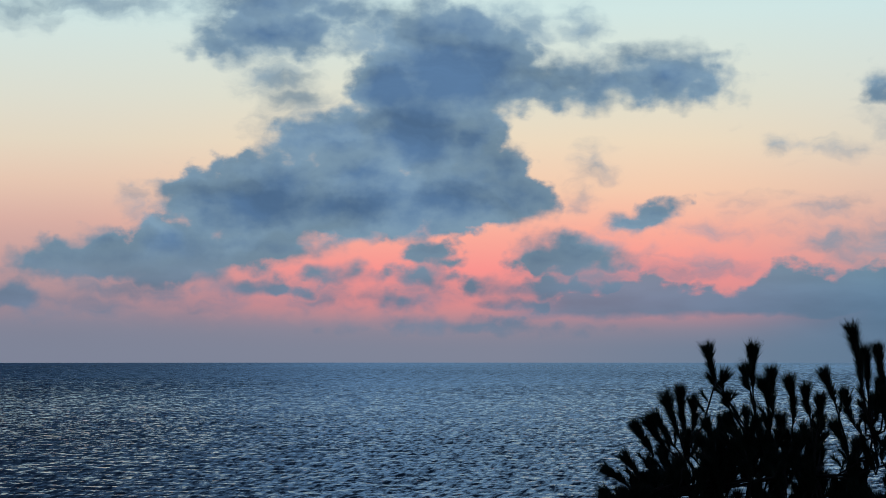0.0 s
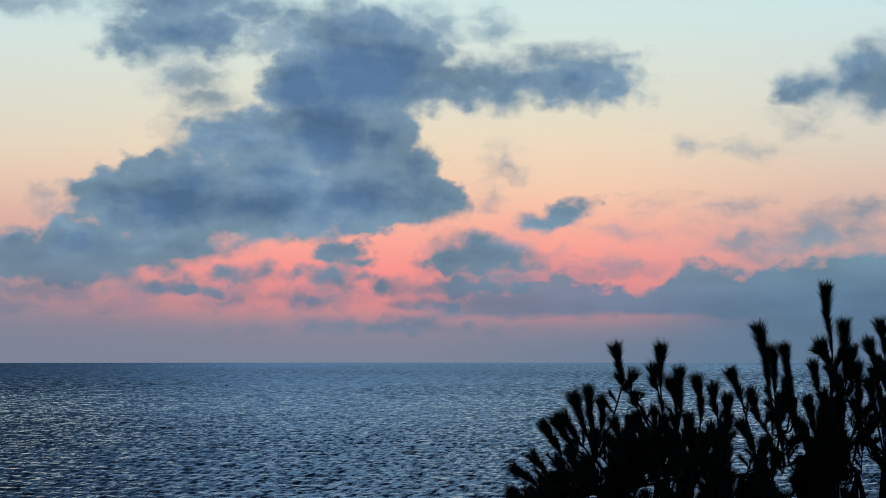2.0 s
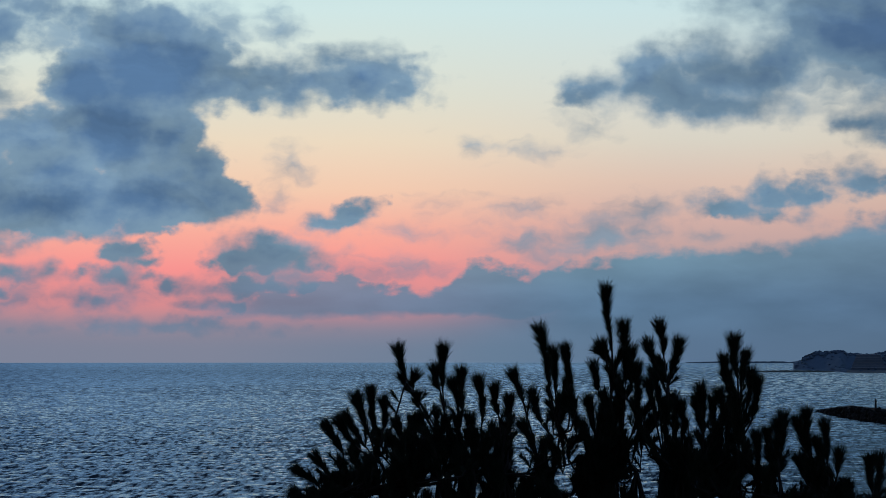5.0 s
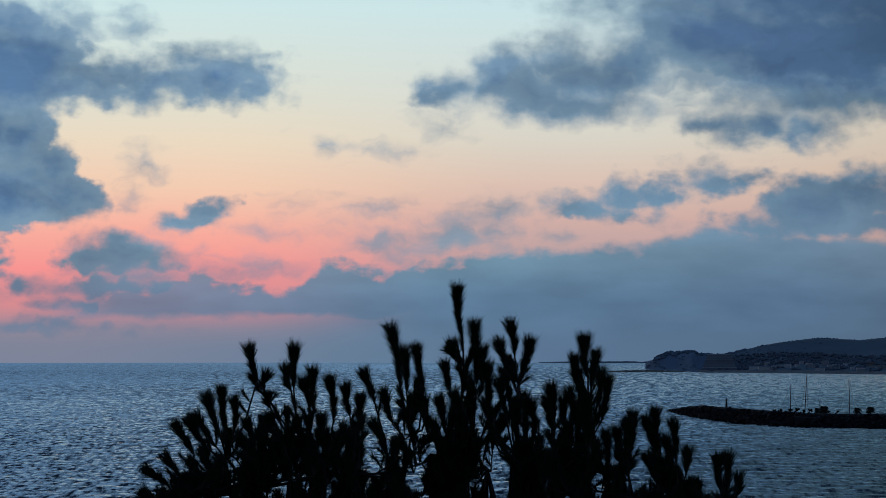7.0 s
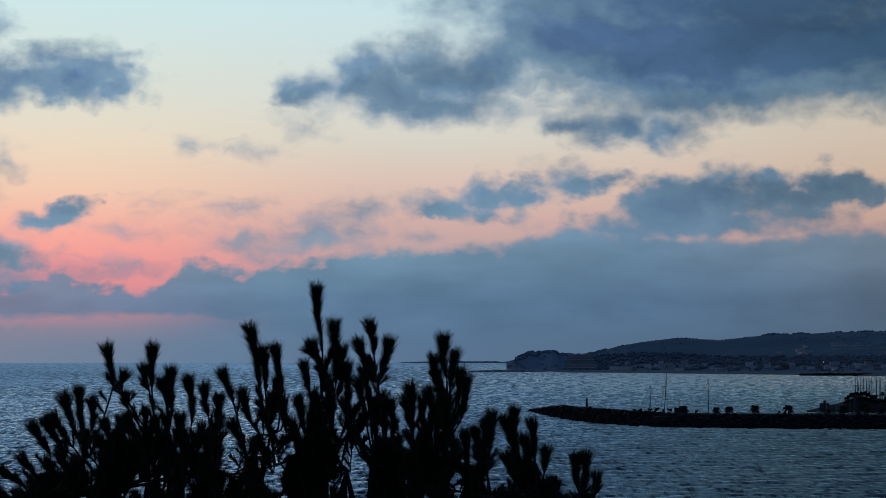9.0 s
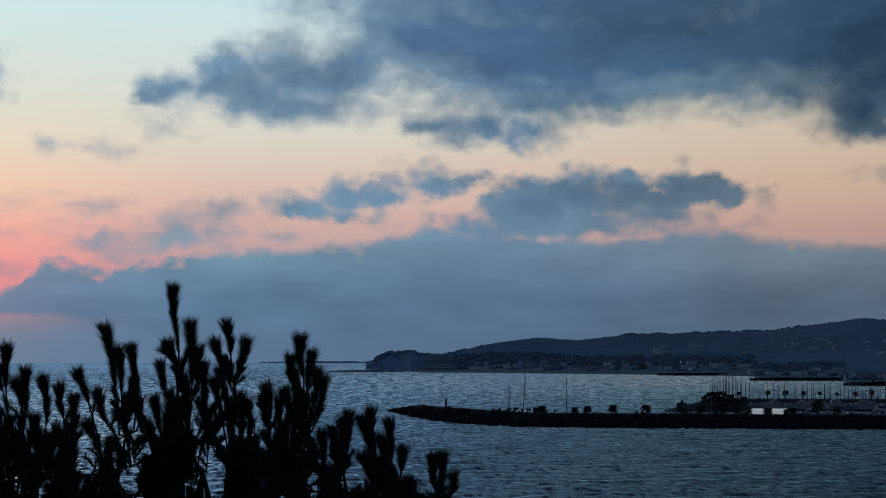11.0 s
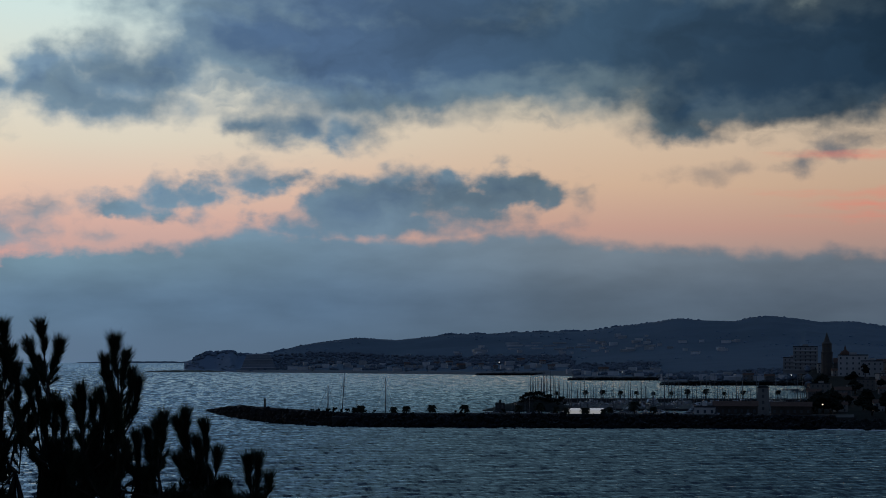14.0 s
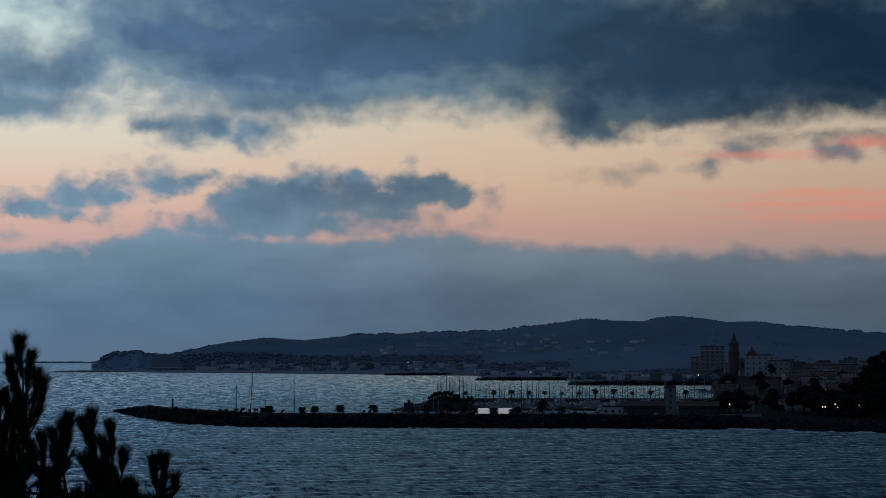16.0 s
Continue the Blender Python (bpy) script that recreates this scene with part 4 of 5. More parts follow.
# ---- boats ----
def sailboat(label, length, mast, hull_mat, seed):
    rng = random.Random(seed)
    ob = empty("sailing_yacht", Matrix(), label, "boat", "yachts in the marina")
    bm = bmesh.new()
    n = 10
    rows = []
    for i in range(n + 1):
        k = i / n
        x = (k - 0.5) * length
        w = length * 0.155 * (math.sin(math.pi * min(1, 0.22 + k * 0.80)) ** 0.7) if k < 1 else 0.03
        top = 1.0 + 0.35 * k * k
        rows.append([bm.verts.new((x, -w, top)), bm.verts.new((x, -w * .8, 0.1)), bm.verts.new((x, 0, -0.4)), bm.verts.new((x, w * .8, 0.1)), bm.verts.new((x, w, top))])
    for a, b in zip(rows, rows[1:]):
        for j in range(4):
            bm.faces.new((a[j], b[j], b[j + 1], a[j + 1]))
        bm.faces.new((a[4], b[4], b[0], a[0]))
    bm.faces.new(rows[0])
    part("hull", bm, hull_mat, ob)
    bm = bmesh.new()
    box(bm, -length * .2, -length * .085, 1.0, length * .2, length * .085, 1.62, 0.15)
    cabin = part("cabin", bm, HULL, ob)
    bm = bmesh.new()
    box(bm, -length * .15, -length * .09, 1.2, length * .15, length * .09, 1.42, 0.03)
    part("window", bm, GLASS, cabin, "dark cabin window band")
    bm = bmesh.new()
    tube(bm, [(length * .07, 0, 1.0), (length * .07, 0, mast * .6), (length * .07 - 0.1, 0, mast)], [0.20, 0.17, 0.11], 6)
    m = part("mast", bm, ALLOY, ob, "tall bare alloy mast", True)
    for zz in (.45, .72):
        bm = bmesh.new()
        tube(bm, [(length * .07, -length * .1, mast * zz), (length * .07, length * .1, mast * zz)], [0.1, 0.1], 4)
        part("spreader", bm, ALLOY, m)
    for end in ((length * .49, 0, 1.3), (-length * .49, 0, 1.1)):
        bm = bmesh.new()
        tube(bm, [end, (length * .07 - 0.08, 0, mast * .97)], [0.05, 0.05], 3)
        part("stay", bm, STEEL, m)
    bm = bmesh.new()
    tube(bm, [(length * .06, 0, 2.5), (-length * .15, 0, 2.55), (-length * .36, 0, 2.5)], [0.22, 0.26, 0.12], 6)
    part("furled_sail", bm, CANVAS if seed % 2 else WHITE_CANVAS, ob, "furled sail under a canvas cover", True)
    return ob


YACHTS = [sailboat("white sailing yacht with a tall mast at its berth", 12, 17.5, HULL, 1),
          sailboat("small white sailing yacht with a furled sail", 9, 13.0, HULL, 2),
          sailboat("dark blue sailing yacht moored among others", 14, 20.5, HULL_DARK, 3)]


def berth(i, a, d, turn, s=1.0, lean=0.0):
    m = Matrix.Translation(spot(a, d, 0)) @ Matrix.Rotation(radians(-a + turn), 4, "Z") @ Matrix.Rotation(radians(lean), 4, "X") @ Matrix.Scale(s, 4)
    y = YACHTS[i]
    if not y.get("placed"):
        y["placed"] = 1
        y.matrix_basis = m
    else:
        copy_thing(y, m).matrix_basis = m


berth(1, 18.06, 1206, 20, 1.35, 2)
berth(2, 18.40, 1212, 75, 1.12, 3.5)
berth(0, 19.38, 1204, 40, 1.18)
berth(1, 18.75, 1215, 60, 0.8)
rng_b = random.Random(8)
for i in range(20):
    berth(rng_b.choice((0, 0, 2)), 22.68 + 0.036 * i + rng_b.uniform(-.02, .02), 1462 + rng_b.uniform(-22, 40), 90 + rng_b.uniform(-8, 8), rng_b.uniform(0.85, 1.06))
for i in range(84):
    a = 23.45 + 5.5 * (i + rng_b.random()) / 84
    berth(rng_b.choice((0, 1, 1, 2, 1)), a, rng_b.choice((1318, 1346, 1410, 1438, 1466, 1500, 1545)), rng_b.choice((90, -90)) + rng_b.uniform(-4, 4), rng_b.uniform(0.8, 1.12))
for i in range(6):
    berth(rng_b.choice((0, 1)), 22.0 + 0.9 * rng_b.random(), 1205 + 60 * rng_b.random(), 90, rng_b.uniform(.6, .8))


def motorboat():
    ob = empty("motorboat", Matrix(), "white motorboat with a low cabin laid up in the marina", "boat", "motorboats in the marina")
    bm = bmesh.new()
    vs = box(bm, -4, -1.4, -0.3, 4, 1.4, 1.3)
    for v in vs:
        if v.co.x > 0:
            v.co.y *= 0.15
            v.co.z += 0.3
        if v.co.z < 0:
            v.co.y *= 0.7
    part("hull", bm, HULL, ob)
    bm = bmesh.new()
    for v in box(bm, -1.6, -1.0, 1.3, 1.6, 1.0, 2.6, 0.2):
        if v.co.z > 2 and v.co.x > 0:
            v.co.x -= 0.9
    c = part("cabin", bm, HULL, ob)
    bm = bmesh.new()
    box(bm, -1.3, -1.04, 1.75, 0.9, 1.04, 2.25, 0.05)
    part("window", bm, GLASS, c, "dark windscreen")
    return ob


MOTOR = motorboat()
scatter(MOTOR, [(23.5 + 5.5 * (i + rng_b.random()) / 64, (1322, 1342, 1402, 1424, 1446, 1470, 1495, 1520)[i % 8], 1.3 if i % 8 > 1 else 0.0, rng_b.uniform(.7, 1.2)) for i in range(64)])


# ---- quay furniture: cars, marquees, sheds, towers, lamps ----
def car():
    ob = empty("parked_car", Matrix(), "small parked car on the quay", "car", "cars on the quay")
    bm = bmesh.new()
    box(bm, -2.1, -.85, .35, 2.1, .85, .95, .15)
    body = part("body", bm, PAINT, ob)
    bm = bmesh.new()
    for v in box(bm, -1.5, -.78, .93, 1.1, .78, 1.45, .08):
        if v.co.z > 1.2:
            v.co.x *= .72
    part("cabin", bm, GLASS, body, "dark glazed cabin")
    bm = bmesh.new()
    lathe(bm, [(.22, -.1), (.33, -.1), (.33, .1), (.22, .1)], 10)
    me = mesh_of(bm, "wheel", RUBBER)
    for x in (-1.3, 1.3):
        for y in (-.8, .8):
            share("wheel", me, ob, Matrix.Translation((x, y, .33)) @ Matrix.Rotation(radians(90), 4, "X"))
    return ob


CAR = car()
scatter(CAR, [(21.6 + 6.2 * (i + rng_b.random() * .7) / 26, rng_b.choice((1146, 1152, 1166, 1172)), 4.4, 1.0) for i in range(26)])


def marquee(a, d, w, label):
    ob = empty("marquee", Matrix.Translation(spot(a, d, 4.4)) @ Matrix.Rotation(radians(-a), 4, "Z"), label, "marquee", "marquees")
    bm = bmesh.new()
    n = 8
    ring = []
    for i in range(n + 1):
        x = -w / 2 + w * i / n
        sag = 0.12 * math.sin(math.pi * (i % 2))
        ring.append([bm.verts.new((x, -3, 2.1)), bm.verts.new((x, -3, 2.5 - sag)), bm.verts.new((x, 0, 3.5)), bm.verts.new((x, 3, 2.5 - sag)), bm.verts.new((x, 3, 2.1))])
    for p, q in zip(ring, ring[1:]):
        for j in range(4):
            bm.faces.new((p[j], q[j], q[j + 1], p[j + 1]))
    part("canopy", bm, LIT_CLOTH, ob)
    bm = bmesh.new()
    box(bm, -w / 2, -2.95, 0.0, w / 2, -2.88, 2.1)
    part("side_panel", bm, LIT_CLOTH, ob, "white cloth side wall lit from within")
    for x in (-w / 2 + .1, -w / 6, w / 6, w / 2 - .1):
        for y in (-2.8, 2.8):
            bm = bmesh.new()
            tube(bm, [(x, y, 0), (x, y, 2.5)], [.06, .06], 5)
            part("post", bm, STEEL, ob)


marquee(23.68, 1141, 8.5, "white marquee lit from inside on the quay")
marquee(24.15, 1141, 8.8, "white lit marquee beside a palm on the quay")


def window_mesh(w, hgt):
    bm = bmesh.new()
    box(bm, -w / 2, -0.10, 0, w / 2, 0.06, hgt, 0.02)
    return mesh_of(bm, "window", GLASS)


WINDOWS = {"small": window_mesh(1.1, 1.5), "wide": window_mesh(2.4, 1.5), "door": window_mesh(1.6, 2.3)}


def building(name, label, category, m, w, dep, hgt, wall_mat, roof, storeys, columns, group="", balcony=False, win="small", depth_side=True):
    """A house: walls with plinth and cornice, its roof, and windows set in the face that looks to the sea."""
    ob = empty(name, m, label, category, group)
    bm = bmesh.new()
    box(bm, -w / 2, -dep / 2, -3.0, w / 2, dep / 2, hgt)
    box(bm, -w / 2 - .12, -dep / 2 - .12, -3.0, w / 2 + .12, dep / 2 + .12, 0.5)
    box(bm, -w / 2 - .15, -dep / 2 - .15, hgt - .35, w / 2 + .15, dep / 2 + .15, hgt - .1)
    part("wall", bm, wall_mat, ob)
    bm = bmesh.new()
    if roof == "gable":
        e, r = .45, min(w, dep) * .25
        a = [bm.verts.new(p) for p in ((-w / 2 - e, -dep / 2 - e, hgt - .05), (w / 2 + e, -dep / 2 - e, hgt - .05), (w / 2 + e, dep / 2 + e, hgt - .05),
                                       (-w / 2 - e, dep / 2 + e, hgt - .05), (-w / 2 - e, 0, hgt + r), (w / 2 + e, 0, hgt + r))]
        for f in ((0, 1, 5, 4), (2, 3, 4, 5), (0, 4, 3), (1, 2, 5), (3, 2, 1, 0)):
            bm.faces.new([a[i] for i in f])
        rf = part("roof", bm, TILE_ROOF, ob, "low clay-tile gable roof")
        bm = bmesh.new()
        box(bm, w * .22, -.4, hgt + r * .4, w * .22 + .7, .4, hgt + r + .9)
        part("chimney", bm, wall_mat, rf)
    else:
        for s in (-1, 1):
            box(bm, -w / 2, s * (dep / 2 - .15) - .12, hgt - .05, w / 2, s * (dep / 2 - .15) + .12, hgt + .8)
            box(bm, s * (w / 2 - .15) - .12, -dep / 2, hgt - .05, s * (w / 2 - .15) + .12, dep / 2, hgt + .8)
        box(bm, -w / 2 + .2, -dep / 2 + .2, hgt - .02, w / 2 - .2, dep / 2 - .2, hgt + .12)
        rf = part("roof", bm, CONCRETE if columns else wall_mat, ob, "flat roof with a parapet")
        if columns:
            bm = bmesh.new()
            box(bm, -w * .12, -dep * .1, hgt, w * .12, dep * .25, hgt + 2.3)
            part("roof_hut", bm, wall_mat, rf)
    sh = hgt / storeys
    for s in range(storeys):
        for c in range(columns):
            x = -w / 2 + w * (c + .5) / columns
            share("window", WINDOWS[win], ob, Matrix.Translation((x, -dep / 2, s * sh + sh * .3)))
        if balcony:
            bm = bmesh.new()
            box(bm, -w / 2 + .3, -dep / 2 - 1.3, s * sh - .1, w / 2 - .3, -dep / 2, s * sh + .1)
            box(bm, -w / 2 + .3, -dep / 2 - 1.3, s * sh + .1, w / 2 - .3, -dep / 2 - 1.2, s * sh + 1.0)
            part("balcony", bm, wall_mat, ob)
    return ob


def facing(a, d, z, turn=0.0):
    return Matrix.Translation(spot(a, d, z)) @ Matrix.Rotation(radians(-a + turn), 4, "Z")


# harbour sheds and the white watch tower
building("harbour_shed", "low white harbour shed with a flat roof", "shed", facing(26.66, 1150, 4.4), 9.5, 7, 3.7, WHITE_WALL, "flat", 1, 3, "harbour buildings")
building("harbour_shed", "long dark-roofed harbour workshop", "shed", facing(27.35, 1158, 4.4), 20, 9, 4.2, OLD_STONE, "gable", 1, 7, "harbour buildings")
building("harbour_shed", "long low shop row under a clay roof", "shed", facing(28.6, 1150, 4.4), 18, 8, 4.4, OLD_STONE, "gable", 1, 6, "harbour buildings")
building("harbour_shed", "small stone hut beside the earth bank", "shed", facing(22.02, 1300, 3.0), 5, 5, 2.8, CONCRETE, "flat", 1, 2, "harbour buildings")


def watch_tower():
    ob = empty("watch_tower", facing(27.97, 1175, 4.4), "square pale harbour watch tower with small windows", "tower")
    bm = bmesh.new()
    for v in box(bm, -2.9, -2.9, -1, 2.9, 2.9, 12.4, .12):
        k = 1 - 0.1 * max(0, v.co.z) / 13.6
        v.co.x *= k
        v.co.y *= k
    part("wall", bm, TOWER_WALL, ob)
    bm = bmesh.new()
    box(bm, -2.9, -2.9, 12.3, 2.9, 2.9, 12.7, .05)
    box(bm, -2.2, -2.2, 12.7, 2.2, 2.2, 13.3, .05)
    part("roof", bm, CONCRETE, ob)
    for z in (2.0, 4.8, 7.6, 10.2):
        share("window", WINDOWS["small"], ob, Matrix.Translation((0, -2.9 * (1 - .1 * (z + .7) / 13.6) - .02, z)))


watch_tower()


def beacon():
    ob = empty("harbour_beacon", facing(16.67, 1213, 6.2), "slim harbour beacon at the breakwater's end", "beacon")
    bm = bmesh.new()
    lathe(bm, [(1.0, -.8), (1.0, .3), (.55, .4), (.42, 3.2), (.75, 3.3), (.75, 3.5)], 12)
    part("tower", bm, CONCRETE, ob)
    bm = bmesh.new()
    lathe(bm, [(.4, 3.5), (.4, 4.3), (.15, 4.8)], 10)
    part("lantern", bm, GLASS, ob)
    bm = bmesh.new()
    for i in range(8):
        t = i * math.pi / 4
        tube(bm, [(.7 * math.cos(t), .7 * math.sin(t), 3.5), (.7 * math.cos(t), .7 * math.sin(t), 4.2)], [.03, .03], 3)
    part("railing", bm, STEEL, ob)


beacon()


def street_lamp(mat, size, label):
    ob = empty("street_lamp", Matrix(), label, "street lamp", "lit lamps")
    bm = bmesh.new()
    tube(bm, [(0, 0, -.3), (0, 0, 4.6), (0, -.25, 5.2), (0, -.9, 5.4)], [.1, .07, .06, .05], 6)
    part("pole", bm, STEEL, ob)
    bm = bmesh.new()
    lathe(bm, [(.1, 5.42), (.3, 5.3), (.32, 5.2)], 8, (0, -.9))
    part("hood", bm, STEEL, ob)
    bm = bmesh.new()
    r = bmesh.ops.create_icosphere(bm, subdivisions=2, radius=size)["verts"]
    for v in r:
        v.co += Vector((0, -.9, 5.2 - size))
    part("bulb", bm, mat, ob, "glowing lamp globe", True)
    return ob


def upright(proto, rows):
    for i, (a, d, z) in enumerate(rows):
        m = facing(a, d, z)
        if i == 0:
            proto.matrix_basis = m
        else:
            copy_thing(proto, m).matrix_basis = m


upright(street_lamp(LAMP_WARM, .32, "lit street lamp with a warm globe by the shore road"),
        [(29.30, 1170, 4.2), (31.38, 1150, 3.6), (31.44, 1152, 3.6), (31.66, 1160, 4.6), (31.71, 1150, 3.4), (32.19, 1155, 4.2), (32.21, 1150, 3.2)])
upright(street_lamp(LAMP_COOL, .45, "bright lit lamp on the far promenade"),
        [(22.0, 3140, ground(22.0, 3140) + 3), (22.21, 3030, 1.8), (24.8, 2660, 2.4), (28.6, 2290, 4.0)])

# ================= town =================
HOUSES = []
rng_h = random.Random(77)
KINDS = [(11, 9, 6.5, TOWN_WALL, "gable", 2, 3, False, "whitewashed two-storey house with a clay roof"),
         (14, 10, 9.0, TOWN_WALL, "flat", 3, 4, False, "cream flat-roofed house of three storeys"),
         (18, 11, 12.5, TOWN_WALL, "flat", 4, 5, True, "white apartment house with balconies"),
         (9, 8, 5.5, TOWN_WALL, "gable", 2, 2, False, "small cream house under a clay roof"),
         (22, 10, 9.0, TOWN_WALL, "flat", 3, 6, True, "long pale seafront block with balconies")]
for w, dep, hgt, mat, roof, st, col, bal, label in KINDS:
    HOUSES.append(building("house", label, "house", Matrix(), w, dep, hgt, mat, roof, st, col, "houses of the town", bal))
for w, dep, hgt, label in ((13, 9, 4.4, "low pale villa on the far hillside"),
                           (9, 8, 6.0, "small pale flat-roofed villa among the scrub"),
                           (34, 10, 4.4, "long pale terrace of houses on the hillside")):
    HOUSES.append(building("villa", label, "house", Matrix(), w, dep, hgt, HILL_WALL, "flat", 1, 0, "villas on the hill"))
used = set()


def put_house(k, a, d, z, turn, s=1.0):
    m = facing(a, d, z, turn) @ Matrix.Scale(s, 4)
    if k not in used:
        used.add(k)
        HOUSES[k].matrix_basis = m
    else:
        copy_thing(HOUSES[k], m).matrix_basis = m


# seafront strip of the far resort
for i in range(96):
    a = 17.2 + 11.8 * (i + rng_h.random()) / 96
    d = curve(SHORE, a) + rng_h.uniform(70, 210) + 60 * (i % 2)
    put_house(rng_h.choice((5, 5, 5, 6, 6, 0)), a, d, ground(a, d) - .4, rng_h.uniform(-20, 20), rng_h.uniform(0.5, 0.95))
GROVE = round_tree("shade_tree", "dark rounded garden tree on the far seafront", 7, 9, 44, 0.8, 0.06, 40, HAZED_TREE)
scatter(GROVE, [(a, d, ground(a, d), rng_h.uniform(.45, .95)) for a, d in [(aa, curve(SHORE, aa) + rng_h.uniform(40, 300)) for aa in [16.6 + 12.2 * rng_h.random() for _ in range(60)]]])


def terraced_block(a, d, w, tiers):
    """A resort building whose storeys step back up the slope, each with a parapet and a band of dark glass."""
    ob = empty("terraced_hotel", facing(a, d, ground(a, d)), "pale hotel stepping back up the headland in long terraces", "hotel")
    for k in range(tiers):
        y, z, half = k * 5.0, k * 3.4, w / 2 * (1 - 0.06 * k)
        bm = bmesh.new()
        box(bm, -half, y, z - 4.0, half, y + 12, z + 3.0)
        storey = part("storey", bm, HILL_SHADE, ob)
        bm = bmesh.new()
        box(bm, -half, y - 1.2, z + 2.9, half, y + 12.2, z + 3.3)
        part("terrace", bm, HILL_WALL, storey)


terraced_block(16.52, 3330, 46, 6)


def build_gardens():
    """The belt of garden trees between the far beach and the slope, too dense to tell apart."""
    rng = random.Random(31)
    h = Heap()
    count = 0
    while count < 3000:
        a = rng.uniform(16.3, 29.0)
        k = rng.random()
        d = curve(SHORE, a) + 90 + 330 * k
        if k < 0.5 and noise.noise(Vector((a * 3.1, d * 0.02, 2.0))) < 0.1 + 0.3 * rng.random():
            continue
        r = rng.uniform(1.2, 3.2)
        c = spot(a, d, ground(a, d) + r * rng.uniform(0.2, 0.8))
        h.add([c + Vector((q.x * r * rng.uniform(.8, 1.6), q.y * r * rng.uniform(.7, 1.3), q.z * r * rng.uniform(.5, 1.0))) for q in ICO1[0]], ICO1[1])
        count += 1
    tagged(new("garden_trees", h.mesh("garden_trees", HAZED_GARDEN, True)), "dense dull garden trees along the far seafront", "trees", kind="stuff")


build_gardens()


def up_slope(a, rise):
    """How far off the hillside is met at a bearing and a rise in degrees."""
    lo = curve(SHORE, a) + 150
    return next((d for d in range(int(lo), int(curve(RIDGE_AT, a)), 8) if math.degrees(math.atan2(ground(a, d) - EYE_Z, d)) > rise), lo + 500)


# scattered villas on the hill, thicker where it looks down on the beach
for a0, a1, e0, e1, n in ((21.4, 21.75, -0.3, -0.05, 7), (23.4, 25.6, -0.2, 0.18, 26), (25.0, 26.6, -0.3, 0.05, 12), (27.0, 27.5, -0.2, 0.05, 6), (19.8, 24.0, -0.3, -0.18, 14)):
    for i in range(n):
        a = rng_h.uniform(a0, a1)
        d = up_slope(a, rng_h.uniform(e0, e1))
        put_house(rng_h.choice((5, 5, 6)), a, d, ground(a, d) - 0.6, rng_h.uniform(-25, 25), rng_h.uniform(0.5, 0.9))
# long terraces half way up
for a0, a1, rises in ((22.1, 23.5, (-0.13, -0.06, 0.0)), (23.55, 24.25, (-0.1, -0.03))):
    for k, e in enumerate(rises):
        n = int((a1 - a0) / 0.36)
        for i in range(n):
            a = a0 + (a1 - a0) * (i + 0.5 + 0.25 * math.sin(7.0 * i + 3 * k)) / n
            d = up_slope(a, e)
            put_house(7, a, d, ground(a, d) - 1.0, rng_h.uniform(-6, 6), rng_h.uniform(0.45, 0.68))
# the old town, stepping up behind the shore
for i in range(120):
    a = 29.0 + 5.8 * rng_h.random()
    d = 1330 + 900 * rng_h.random() ** 0.8
    if a < 30.2 and 1500 < d < 1840:
        continue
    put_house(rng_h.choice((0, 0, 1, 3, 3)), a, d, ground(a, d) - .5, rng_h.uniform(-35, 35), rng_h.uniform(0.55, 0.85))
for i in range(34):
    a, d = 30.5 + 2.2 * rng_h.random(), 1620 + 640 * rng_h.random()
    put_house(rng_h.choice((0, 1, 3)), a, d, ground(a, d) - .5, rng_h.uniform(-35, 35), rng_h.uniform(0.55, 0.85))
for a, d in ((29.7, 1215), (30.6, 1222), (31.0, 1230), (31.9, 1240), (32.3, 1260)):
    put_house(rng_h.choice((0, 3)), a, d, ground(a, d) - .5, rng_h.uniform(-20, 20), 0.7)


def church():
    """The church on the point: a tall octagonal bell tower with a spire, nave, apse and dome."""
    z = ground(29.4, 1900)
    ob = empty("church", facing(29.4, 1900, z), "stone church with a tall pointed bell tower above the sea", "church")
    bm = bmesh.new()
    lathe(bm, [(4.2, -3), (4.2, 16), (4.5, 16.2), (4.5, 16.8), (3.6, 17), (3.6, 22.5), (3.9, 22.7), (3.9, 23.2), (2.4, 24.5), (0.9, 29.0), (0.15, 31.5)], 8)
    tower = part("bell_tower", bm, STONE_WALL, ob)
    for i in range(8):
        t = radians(22.5 + 45 * i)
        share("window", WINDOWS["small"], tower, Matrix.Translation((3.35 * math.cos(t), 3.35 * math.sin(t), 18.6)) @ Matrix.Rotation(t + math.pi / 2, 4, "Z"))
    bm = bmesh.new()
    box(bm, 5, 0, -3, 26, 12, 9)
    part("nave", bm, STONE_WALL, ob)
    bm = bmesh.new()
    a = [bm.verts.new(p) for p in ((4.6, -.5, 9), (26.4, -.5, 9), (26.4, 12.5, 9), (4.6, 12.5, 9), (4.6, 6, 12.5), (26.4, 6, 12.5))]
    for f in ((0, 1, 5, 4), (2, 3, 4, 5), (0, 4, 3), (1, 2, 5), (3, 2, 1, 0)):
        bm.faces.new([a[i] for i in f])
    part("roof", bm, TILE_ROOF, ob)
    bm = bmesh.new()
    lathe(bm, [(4.4, 9), (4.4, 14), (4.0, 15.6), (2.8, 17.3), (1.0, 18.2), (.5, 20.5), (.1, 22)], 12, (13.5, 6))
    part("dome", bm, TILE_ROOF, ob, "dark lantern dome", True)
    for i in range(4):
        share("window", WINDOWS["small"], ob, Matrix.Translation((8 + i * 5, 0, 4.5)))


church()
